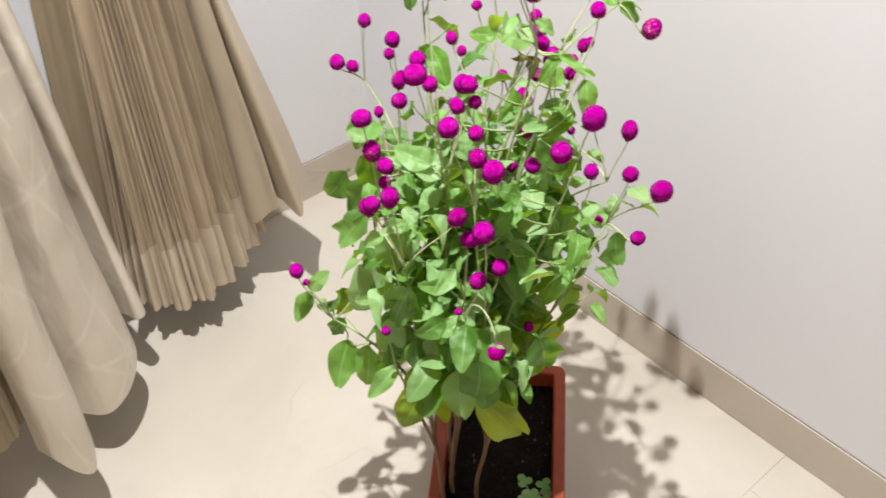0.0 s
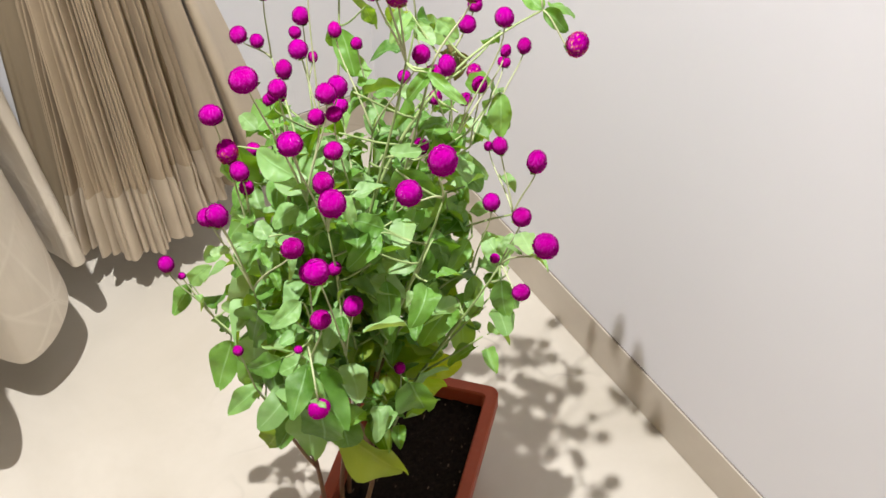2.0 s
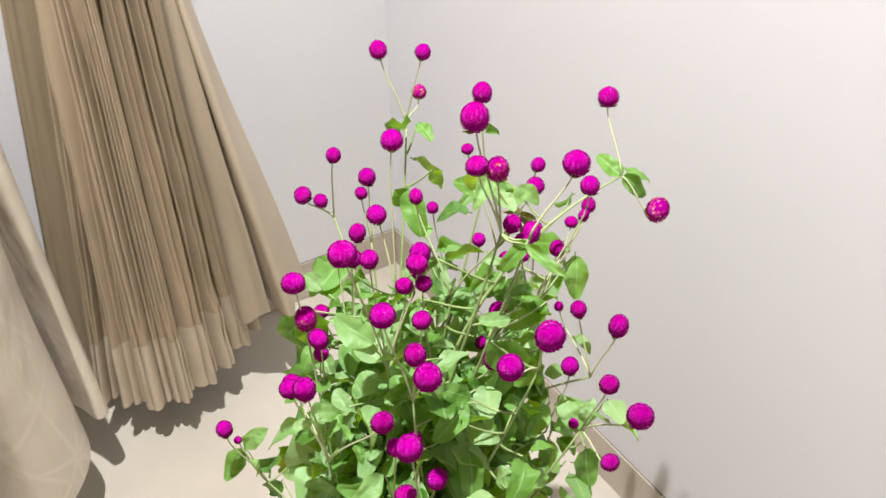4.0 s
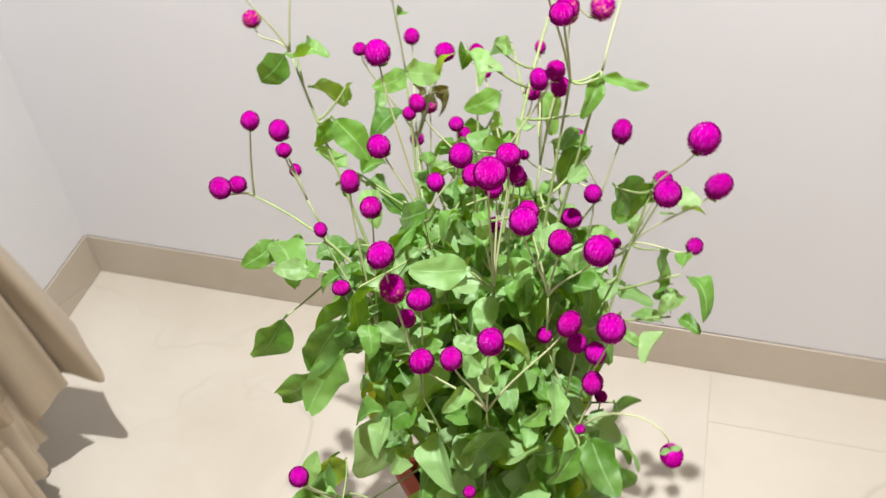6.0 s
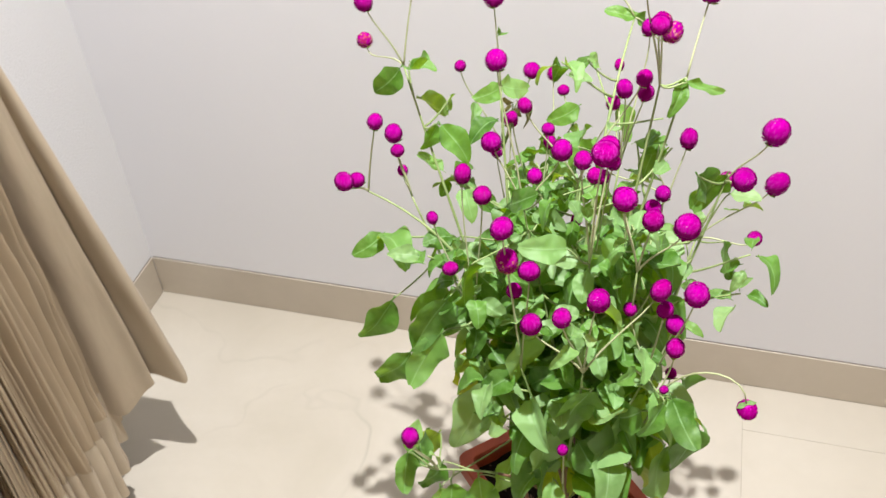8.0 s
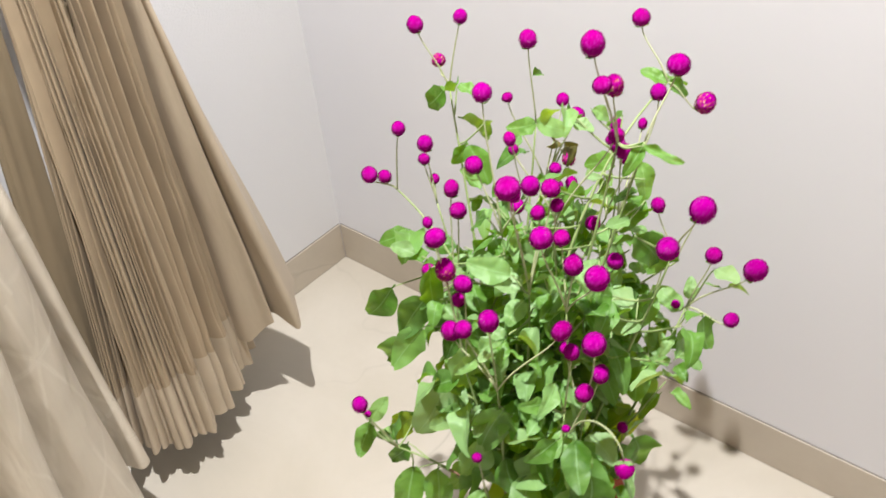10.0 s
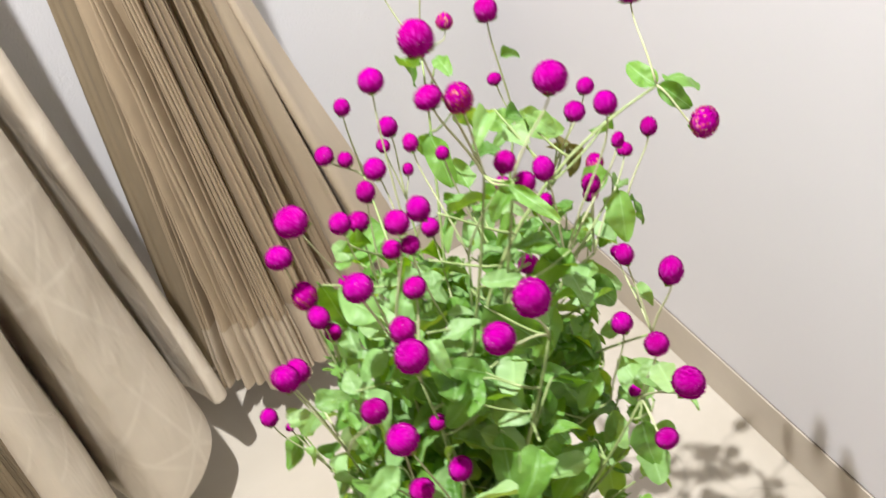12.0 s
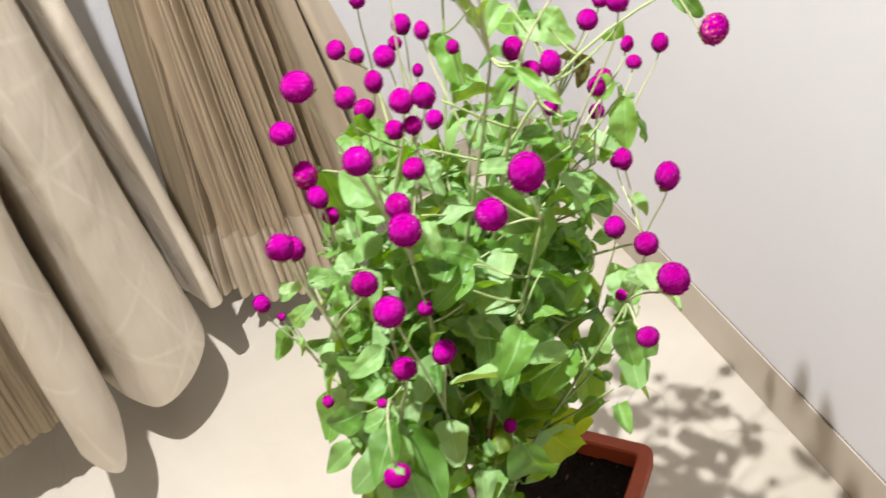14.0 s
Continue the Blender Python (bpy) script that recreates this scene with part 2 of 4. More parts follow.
def bezier(a, b, c, d, n):
    out = []
    for i in range(n + 1):
        t = i / n
        out.append(a * (1 - t) ** 3 + 3 * b * t * (1 - t) ** 2 + 3 * c * t * t * (1 - t) + d * t ** 3)
    return out


def spline(pts, n):
    """Points along a smooth curve through pts, evenly spread over its spans."""
    pts = [Vector(p) for p in pts]
    ext = [2 * pts[0] - pts[1]] + pts + [2 * pts[-1] - pts[-2]]
    out = []
    for i in range(n + 1):
        s = i / n * (len(pts) - 1)
        k = min(int(s), len(pts) - 2)
        t = s - k
        p0, p1, p2, p3 = ext[k:k + 4]
        out.append(0.5 * ((2 * p1) + (p2 - p0) * t + (2 * p0 - 5 * p1 + 4 * p2 - p3) * t * t + (3 * p1 - p0 - 3 * p2 + p3) * t ** 3))
    return out


# ---- the room ----
ROOM_X, ROOM_Y, DEEP = 2.9, -2.8, 0.0035


def wall(name, lo, hi, material):
    bm = block(bmesh.new(), lo, hi)
    return tagged(mesh_object(name, bm, material), kind="structure")


wall("wall_north", (-0.15, DEEP, 0), (ROOM_X + 0.15, 0.16, CEIL), M_WALL)
tagged(bpy.data.objects["wall_north"], "smooth off-white painted wall behind the plant", "wall")
wall("wall_west", (-0.16, ROOM_Y, 0), (-DEEP, DEEP, CEIL), M_PLASTER)
tagged(bpy.data.objects["wall_west"], "pale grey plastered wall behind the curtains", "wall")
# unseen walls, added; distance and colour tuned for the light they bounce back
wall("wall_east", (ROOM_X, ROOM_Y, 0), (ROOM_X + 0.15, DEEP, CEIL), M_FAR)
tagged(bpy.data.objects["wall_east"], "unseen beige wall, added to close the room and bounce light", "wall")
wall("wall_south", (-0.16, ROOM_Y - 0.15, 0), (ROOM_X + 0.15, ROOM_Y, CEIL), M_FAR)
tagged(bpy.data.objects["wall_south"], "unseen beige wall, added to close the room and bounce light", "wall")
wall("ceiling", (-0.16, ROOM_Y - 0.15, CEIL), (ROOM_X + 0.15, 0.16, CEIL + 0.12), M_CEIL)
tagged(bpy.data.objects["ceiling"], "plain white painted ceiling", "ceiling")


def skirting(name, runs, place):
    """A stone skirting board in lengths, with a fine dark line along its top."""
    top = thing(name, (0, 0, 0), "beige marble skirting tiles along the wall foot", "skirting", kind="structure")
    h = 0.0935
    for a, b in runs:
        lo, hi = place(a + 0.0002, b - 0.0002)
        bm = block(bmesh.new(), (*lo, 0.0008), (*hi, h), 0.0008, 2)
        part("tile", bm, M_SKIRT, top)
    return top


skirting("baseboard_north", [(0.0, 1.62), (1.62, ROOM_X)], lambda a, b: ((a, 0.0), (b, DEEP - 0.0002)))
skirting("baseboard_west", [(-0.62, 0.0), (-1.66, -0.62), (ROOM_Y, -1.66)], lambda a, b: ((-DEEP + 0.0002, a), (0.0, b)))

# a thin dark strip on top of each skirting run
for nm, lo, hi in (("trim_north", (0, 0.0022, 0.0935), (ROOM_X, DEEP - 0.0002, 0.0954)), ("trim_west", (-DEEP + 0.0002, ROOM_Y, 0.0935), (-0.0022, 0, 0.0954))):
    tagged(mesh_object(nm, block(bmesh.new(), lo, hi), M_TOP_LINE), "thin dark line above the skirting", "trim", kind="structure")

floor = thing("floor", (0, 0, 0), "polished beige marble floor tiles with fine joints", "floor", kind="structure")
part("floor_bed", block(bmesh.new(), (-0.16, ROOM_Y - 0.15, -0.12), (ROOM_X + 0.15, 0.16, -0.0009)), M_GROUT, floor, "grey-brown grout between tiles")
XJ = [-0.008, 1.142, 2.302, ROOM_X]
YJ = [DEEP, -0.100, -1.26, -2.42, ROOM_Y]
for ix in range(3):
    for iy in range(4):
        if ix == 0 and iy == 0:
            continue
        top_y = DEEP if ix == 0 and iy == 1 else YJ[iy]
        bm = block(bmesh.new(), (XJ[ix] + 0.0005, YJ[iy + 1] + 0.0004, -0.0012), (XJ[ix + 1] - 0.0005, top_y - 0.0004, 0.0), 0.0003, 1)
        part("tile", bm, M_FLOOR, floor)


# ---- ceiling lamp ----
def downlight():
    top = thing("ceiling_downlight", (LAMP.x, LAMP.y, CEIL), "small round white recessed ceiling downlight, switched on", "lamp")
    bm = bmesh.new()
    n, prof = 32, [(0.024, -0.012), (0.027, -0.017), (0.040, -0.014), (0.044, -0.006), (0.044, -0.0005)]
    rings = [[bm.verts.new((r * math.cos(2 * math.pi * i / n), r * math.sin(2 * math.pi * i / n), z)) for i in range(n)] for r, z in prof]
    for a, b in zip(rings, rings[1:]):
        for i in range(n):
            bm.faces.new((a[i], a[(i + 1) % n], b[(i + 1) % n], b[i]))
    part("trim_ring", bm, M_TRIM, top, "white enamelled ring", True)
    glow = Mat("lamp_glass", (0.9, 0.9, 0.9), 0.3)
    glow.b.inputs["Emission Color"].default_value = (1, 0.95, 0.88, 1)
    glow.b.inputs["Emission Strength"].default_value = 6.0
    bm = bmesh.new()
    bmesh.ops.create_circle(bm, cap_ends=True, segments=24, radius=0.024, matrix=Matrix.Translation((0, 0, -0.012)))
    part("lens", bm, glow.m, top, "glowing frosted lens")


downlight()


# ---- curtains ----
TOP, MID = 2.56, 1.0


def sheet(name, hem, mid, material, parent, nu, nv=26, pleats=0, amp=0.0, z0=None, z1=TOP, lift=0.0, label="", wob=0.004, seed=0, thick=0.0012):
    """Cloth hanging from a line above (mid, carried on upwards) to its hem, with pleats across it.
    z1: the height at which it ends; lift: how far it stands proud of its own surface."""
    lo, hi = spline(hem, nu), spline([(*m, MID) for m in mid], nu)
    run, acc = [0.0], 0.0
    for a, b in zip(lo, lo[1:]):
        acc += (b - a).length
        run.append(acc)
    warp = [0.0]
    for i in range(nu):
        warp.append(warp[-1] + 0.50 + 1.1 * noise.noise(Vector((i * 9.0 / nu * max(1, pleats / 9), seed * 3.7, 0))) ** 2 + 0.35 * noise.noise(Vector((i * 3.0 / nu * max(1, pleats / 8), seed * 1.7, 5))))
    warp = [w / warp[-1] for w in warp]
    bm = bmesh.new()
    uvl = bm.loops.layers.uv.new("UVMap")
    rows, uvs = [], {}
    zs = [i / nv for i in range(nv + 1)]
    for r, s in enumerate(zs):
        row = []
        for i in range(nu + 1):
            u = i / nu
            a, b = lo[i], hi[i]
            start = a.z if z0 is None else z0
            z = start + (z1 - start) * s ** 1.25
            k = min(1.0, max(0.0, (z - a.z) / (MID - a.z)))
            p = Vector((a.x + (b.x - a.x) * k, a.y + (b.y - a.y) * k, z))
            j0, j1 = max(0, i - 3), min(nu, i + 3)
            tan = (lo[j1] - lo[j0]) * (1 - k) + (hi[j1] - hi[j0]) * k
            nrm = Vector((tan.y, -tan.x, 0))
            nrm = nrm.normalized() if nrm.length > 1e-6 else Vector((1, 0, 0))
            if pleats:
                ph = warp[i] * pleats * 2 * math.pi + 1.2 * noise.noise(Vector((u * 5, z * 1.7, seed)))
                w = 2 * abs(math.sin(ph / 2)) ** 0.42 - 1
                half = (ph % (2 * math.pi)) - math.pi - 0.5 * noise.noise(Vector((math.floor(ph / 6.28319) * 2.3, z, seed)))
                w -= 0.95 * math.exp(-(half / 0.42) ** 2) * min(1.0, max(0.0, (z - 0.23) / 0.16)) * max(0.0, 0.65 + 0.9 * noise.noise(Vector((math.floor(ph / 6.28319) * 1.9, z * 0.7, seed + 6))))
                big = 0.8 * math.sin(warp[i] * pleats / 3.6 * 2 * math.pi + 0.8 * noise.noise(Vector((u * 4, z * 0.9, seed + 9))))
                deep = 0.75 + 0.9 * noise.noise(Vector((warp[i] * pleats * 0.7, z * 0.6, seed + 2)))
                p += nrm * (amp * (w - 0.85) * min(1.1, max(0.35, deep)) + amp * 0.9 * (big - 0.30) * (0.5 + 0.5 * k))
                p += nrm * 0.0035 * noise.noise(Vector((u * 30, z * 14, seed + 4)))
                p -= tan * (nu / (j1 - j0) / pleats) * 0.165 * math.sin(ph)
                p.z += max(0.0, 1 - (z - a.z) / 0.05) * 0.010 * noise.noise(Vector((math.floor(ph / 6.28319) * 1.37, seed, 7)))
            p += nrm * (wob * noise.noise(Vector((u * 7 + seed, z * 3.0, 1.3))) + lift)
            v = bm.verts.new(p)
            uvs[v] = (run[i] * (1 + 0.9 * (pleats > 0)), z)
            row.append(v)
        rows.append(row)
    for a, b in zip(rows, rows[1:]):
        for i in range(nu):
            f = bm.faces.new((a[i], a[i + 1], b[i + 1], b[i]))
            for lp in f.loops:
                lp[uvl].uv = uvs[lp.vert]
    ob = part(name, bm, material, parent, label, True)
    md = ob.modifiers.new("thickness", "SOLIDIFY")
    md.thickness, md.offset, md.use_rim = thick, 0.0, False
    return ob


sheer = thing("curtain", (0.15, -0.55, 0.1), "finely pleated beige curtain hanging just above the floor", "curtain", "curtains on the wall")


def under(parent):
    """Keeps a part where it was built when its thing stands off the origin."""
    for ob in parent.children:
        ob.matrix_parent_inverse = Matrix.Translation(-parent.location)


P_HEM = [(0.158, -0.694, 0.103), (0.176, -0.664, 0.100), (0.204, -0.632, 0.096), (0.228, -0.588, 0.094), (0.228, -0.545, 0.094), (0.208, -0.504, 0.098), (0.189, -0.462, 0.100),
         (0.164, -0.418, 0.102), (0.140, -0.380, 0.104)]
P_MID = [(0.160, -0.575), (0.172, -0.577), (0.182, -0.586), (0.196, -0.568), (0.205, -0.540), (0.209, -0.515), (0.210, -0.490), (0.185, -0.474), (0.150, -0.470)]
sheet("pleated_panel", P_HEM, P_MID, M_PLEAT, sheer, 1200, 64, 26, 0.036, z0=0.238, seed=3)
sheet("hem_band", P_HEM, P_MID, M_HEM, sheer, 1200, 10, 26, 0.036, z1=0.238, lift=0.0012, seed=3, label="lighter doubled hem band")
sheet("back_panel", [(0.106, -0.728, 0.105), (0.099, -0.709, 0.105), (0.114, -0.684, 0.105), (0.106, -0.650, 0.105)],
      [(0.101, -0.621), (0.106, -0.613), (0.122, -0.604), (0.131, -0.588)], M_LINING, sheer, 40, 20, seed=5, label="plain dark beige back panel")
sheet("front_panel", [(0.100, -0.418, 0.190), (0.160, -0.424, 0.184), (0.203, -0.424, 0.184), (0.232, -0.398, 0.216), (0.243, -0.386, 0.228), (0.222, -0.384, 0.228), (0.190, -0.385, 0.222),
                      (0.192, -0.376, 0.225), (0.235, -0.374, 0.236), (0.283, -0.366, 0.216), (0.258, -0.343, 0.262), (0.215, -0.308, 0.255)],
      [(0.120, -0.452), (0.180, -0.460), (0.220, -0.464), (0.226, -0.464), (0.224, -0.461), (0.206, -0.462), (0.190, -0.462), (0.192, -0.459), (0.218, -0.462), (0.234, -0.466), (0.220, -0.463), (0.195, -0.459)],
      M_HEM, sheer, 170, 40, seed=8, wob=0.008, label="plain flat beige edge panel")
under(sheer)

satin = thing("curtain", (0.351, -0.850, 0.105), "heavy beige satin curtain with an embossed line pattern", "curtain", "curtains on the wall")
sheet("satin_drape", [(0.153, -0.725, 0.165), (0.199, -0.702, 0.155), (0.244, -0.694, 0.158), (0.259, -0.712, 0.162), (0.222, -0.732, 0.163), (0.160, -0.762, 0.165),
                      (0.258, -0.736, 0.156), (0.305, -0.743, 0.132), (0.358, -0.788, 0.115), (0.380, -0.838, 0.112), (0.338, -0.880, 0.118), (0.272, -0.915, 0.128),
                      (0.420, -0.885, 0.182), (0.480, -0.908, 0.130), (0.467, -0.944, 0.178), (0.392, -0.961, 0.135)],
      [(0.120, -0.755), (0.160, -0.732), (0.200, -0.713), (0.224, -0.736), (0.192, -0.757), (0.138, -0.783), (0.234, -0.769), (0.284, -0.766), (0.348, -0.786),
       (0.374, -0.812), (0.326, -0.850), (0.262, -0.880), (0.412, -0.843), (0.465, -0.860), (0.462, -0.891), (0.396, -0.910)],
      M_SATIN, satin, 180, 34, seed=11, wob=0.013)
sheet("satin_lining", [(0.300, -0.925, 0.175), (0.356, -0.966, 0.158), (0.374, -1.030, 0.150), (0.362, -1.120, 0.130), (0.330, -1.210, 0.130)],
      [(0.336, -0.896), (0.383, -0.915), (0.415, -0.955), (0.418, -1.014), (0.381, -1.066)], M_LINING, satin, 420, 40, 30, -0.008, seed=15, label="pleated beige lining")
under(satin)


def curtain_rail():
    top = thing("curtain_rail", (0.2, -0.8, TOP), "slim metal curtain rail fixed under the ceiling", "curtain rail")
    bm = block(bmesh.new(), (-0.06, -0.55, 0.012), (0.25, 0.5, 0.030), 0.003)
    part("rail", bm, M_METAL, top)
    for y in (-0.4, 0.05, 0.42):
        bm = bmesh.new()
        tube(bm, [(0.05, y, 0.030), (0.05, y, CEIL - TOP + 0.001)], 0.006, 10)
        part("bracket", bm, M_METAL, top)


curtain_rail()


# ---- planter ----
AX = Vector((0.690, -0.724, 0)).normalized()
AC = Vector((-AX.y, AX.x, 0))
CORNER = Vector((0.8535, -0.241, 0))
P_LEN, P_WID, P_TOP = 0.46, 0.196, 0.172
P_MIDP = CORNER + AX * (P_LEN / 2) - AC * (P_WID / 2)


def planter():
    ob = thing("planter", P_MIDP, "rectangular terracotta-coloured window box planter with dark soil", "planter")
    ob.rotation_euler = (0, 0, math.atan2(AX.y, AX.x))

    def ring(bm, l, w, z, r, n=5):
        pts = []
        for sx, sy, a0 in ((1, 1, 0), (-1, 1, 90), (-1, -1, 180), (1, -1, 270)):
            for i in range(n):
                a = radians(a0 + 90 * i / (n - 1))
                pts.append(bm.verts.new((sx * (l / 2 - r) + r * math.cos(a), sy * (w / 2 - r) + r * math.sin(a), z)))
        return pts

    def shell(rows, close=True):
        bm = bmesh.new()
        rings = [ring(bm, *r) for r in rows]
        for a, b in zip(rings, rings[1:]):
            for i in range(len(a)):
                bm.faces.new((a[i], a[(i + 1) % len(a)], b[(i + 1) % len(a)], b[i]))
        if close:
            bm.faces.new(rings[0][::-1])
            bm.faces.new(rings[-1])
        return bm

    L, W, H = P_LEN, P_WID, P_TOP
    rows = [(L - 0.075, W - 0.055, 0.0, 0.010), (L - 0.070, W - 0.050, 0.004, 0.012), (L - 0.030, W - 0.026, H - 0.030, 0.014),
            (L - 0.030, W - 0.026, H - 0.0285, 0.014), (L - 0.036, W - 0.032, H - 0.022, 0.010), (L - 0.040, W - 0.036, H - 0.06, 0.010), (L - 0.06, W - 0.05, 0.02, 0.010)]
    part("body", shell(rows), M_POT, ob)
    rim = [(L - 0.029, W - 0.025, H - 0.032, 0.014), (L - 0.004, W - 0.004, H - 0.030, 0.013), (L, W, H - 0.027, 0.014), (L, W, H - 0.003, 0.014), (L - 0.003, W - 0.003, H, 0.013),
           (L - 0.033, W - 0.033, H, 0.008), (L - 0.037, W - 0.037, H - 0.003, 0.007), (L - 0.038, W - 0.038, H - 0.034, 0.007), (L - 0.029, W - 0.025, H - 0.032, 0.014)]
    part("rim", shell(rim, False), M_POT, ob, "rolled terracotta rim")
    bm = bmesh.new()
    nx, ny = 56, 24
    grid = [[bm.verts.new((-(L - 0.0385) / 2 + (L - 0.0385) * i / nx, -(W - 0.0385) / 2 + (W - 0.0385) * j / ny,
             H - 0.030 + 0.006 * noise.noise(Vector((i * 0.16, j * 0.16, 0))) + 0.004 * noise.noise(Vector((i * 0.6, j * 0.6, 3))))) for j in range(ny + 1)] for i in range(nx + 1)]
    for i in range(nx):
        for j in range(ny):
            bm.faces.new((grid[i][j], grid[i + 1][j], grid[i + 1][j + 1], grid[i][j + 1]))
    part("soil", bm, M_SOIL, ob, "dark crumbly potting soil", True)


planter()


# ---- the flowering plants ----
def leaf_mesh(name, width, fold, curl, wave, seed, material):
    """A pointed oval leaf, 1 long along x from its stalk; its upper side faces z."""
    bm = bmesh.new()
    uvl = bm.loops.layers.uv.new("UVMap")
    nl, nw = 13, 6
    rows, uv = [], {}
    for i in range(nl + 1):
        s = i / nl
        half = width * 0.5 * max(0.0, math.sin(math.pi * (0.015 + 0.97 * s) ** 0.97)) ** 0.54 * min(1.0, 0.42 + 1.6 * s)
        half *= 1 + 0.05 * math.sin(s * 15 + seed * 3)
        half = max(half, 0.010)
        row = []
        ang = curl * s ** 1.5
        cx = math.sin(ang) / curl if abs(curl) > 0.05 else s
        for j in range(nw + 1):
            q = j / nw * 2 - 1
            y = q * half
            z = fold * abs(q) * half * 2 + wave * math.sin(s * 10.0 + seed + (1.9 if q > 0 else 0.0)) * abs(q) ** 1.6 * min(1, 4 * s)
            z += 0.030 * noise.noise(Vector((s * 3.2, q * 1.3, seed * 5.1)))
            z += -(1 - math.cos(ang)) / curl if abs(curl) > 0.05 else 0.0
            v = bm.verts.new((cx, y + 0.10 * math.sin(s * 2.6 + seed) * s, z))
            uv[v] = (j / nw, s)
            row.append(v)
        rows.append(row)
    for a, b in zip(rows, rows[1:]):
        for j in range(nw):
            f = bm.faces.new((a[j], b[j], b[j + 1], a[j + 1]))
            for lp in f.loops:
                lp[uvl].uv = uv[lp.vert]
    # short stalk
    tube(bm, [(-0.10, 0, -0.006), (0.06, 0, -0.006)], [0.016, 0.012], 5)
    me = bpy.data.meshes.new(name)
    bm.normal_update()
    bm.to_mesh(me)
    bm.free()
    me.materials.append(material)
    me.polygons.foreach_set("use_smooth", [True] * len(me.polygons))
    return me


SHAPES = [(0.60, 0.30, 0.8, 0.050), (0.66, 0.16, 1.3, 0.060), (0.56, 0.46, 0.5, 0.045), (0.62, 0.26, -0.6, 0.060), (0.68, 0.12, 1.7, 0.050),
          (0.58, 0.40, 1.0, 0.065), (0.64, -0.14, 0.9, 0.060), (0.54, 0.55, 1.3, 0.055)]
LEAVES = [leaf_mesh("leaf", *s, 1.7 * i, M_LEAF) for i, s in enumerate(SHAPES)]
FLAT = [leaf_mesh("leaf", *s, 0.9 * i, M_LEAF) for i, s in enumerate([(0.55, 0.14, 0.35, 0.060), (0.60, 0.08, 0.60, 0.055), (0.51, 0.22, 0.45, 0.070), (0.58, 0.10, -0.30, 0.065)])]
PALE = [leaf_mesh("young_leaf", *s, 0.6 * i, M_LEAF_YOUNG) for i, s in enumerate([(0.60, 0.06, 0.25, 0.040), (0.56, 0.10, 0.30, 0.050)])]
YOUNG = [leaf_mesh("young_leaf", s[0], s[1] * 0.8, s[2] * 0.6, s[3], 2.1 * i, M_LEAF_YOUNG) for i, s in enumerate(SHAPES[:4])]
DRY = [leaf_mesh("wilted_leaf", s[0] * 0.9, 0.5, 1.6, 0.10, 0.7 * i, M_LEAF_DRY) for i, s in enumerate(SHAPES[:3])]
OLD = [leaf_mesh("yellow_leaf", s[0], s[1] * 0.6, s[2] * 0.5, s[3] * 1.5, 1.1 * i, M_LEAF_OLD) for i, s in enumerate(SHAPES[:4])]


def head_mesh(name, tall, count, shag, seed, faded=0.0):
    """A globe-shaped flower head of stiff pointed bracts, 1 across, standing on its base at the origin, along z."""
    rnd = random.Random(seed)
    bm = bmesh.new()
    bmesh.ops.create_icosphere(bm, subdivisions=2, radius=0.456, matrix=Matrix.LocRotScale((0, 0, 0.5 * tall), None, (1, 1, tall)))
    for f in bm.faces:
        f.material_index, f.smooth = 1, True
    gold = math.pi * (3 - math.sqrt(5))
    for i in range(count):
        z = 1 - 2 * (i + 0.5) / count
        if z < -0.93:
            continue
        r = math.sqrt(1 - z * z)
        a = i * gold + rnd.uniform(-0.12, 0.12)
        d = Vector((r * math.cos(a), r * math.sin(a), z * tall)).normalized()
        base = Vector((0.452 * r * math.cos(a), 0.452 * r * math.sin(a), (0.5 + 0.452 * z) * tall))
        rise = Vector((0, 0, 1)) - d * d.z
        out = ((rise.normalized() if rise.length > 0.1 else rise) + d * 0.62).normalized()
        side = Vector((0, 0, 1)).cross(d)
        side = side.normalized() if side.length > 0.05 else Vector((1, 0, 0))
        up = d.cross(side)
        ln = (0.100 + 0.7 * shag * rnd.random()) * (1.0 + 0.2 * (z < -0.3))
        w = 0.048 * rnd.uniform(0.85, 1.2)
        tip = base + out * ln
        mid = base + out * ln * 0.55 + d * 0.004
        v = [bm.verts.new(q) for q in (base - side * w, base - up * 0.03, base + side * w, mid + side * w * 0.75, tip, mid - side * w * 0.75, mid + d * 0.006)]
        idx = 2 if rnd.random() < faded * (1.0 if z < 0.40 else 0.22) else 0
        for q in ((0, 1, 6, 5), (1, 2, 3, 6), (5, 6, 4), (6, 3, 4)):
            bm.faces.new([v[k] for k in q]).material_index = idx
    # tiny pale florets between the bracts
    for i in range(8):
        a, z = rnd.uniform(0, 6.28), rnd.uniform(-0.2, 0.9)
        r = math.sqrt(1 - z * z)
        p = Vector((0.47 * r * math.cos(a), 0.47 * r * math.sin(a), (0.5 + 0.48 * z) * tall))
        bmesh.ops.create_icosphere(bm, subdivisions=1, radius=0.013, matrix=Matrix.Translation(p))
        for f in bm.faces[-20:]:
            f.material_index = 3
    me = bpy.data.meshes.new(name)
    bm.normal_update()
    bm.to_mesh(me)
    bm.free()
    for m in (M_PETAL, M_CORE, M_FADED, M_TIP):
        me.materials.append(m)
    # the bracts lie so close that the head is shaded as one soft ball
    me.polygons.foreach_set("use_smooth", [True] * len(me.polygons))
    ball = [(v.co - Vector((0, 0, 0.5 * tall))).normalized() for v in me.vertices]
    me.normals_split_custom_set_from_vertices([(b * 0.72 + v.normal * 0.28 * (1 if b.dot(v.normal) > 0 else -1)).normalized() for b, v in zip(ball, me.vertices)])
    return me


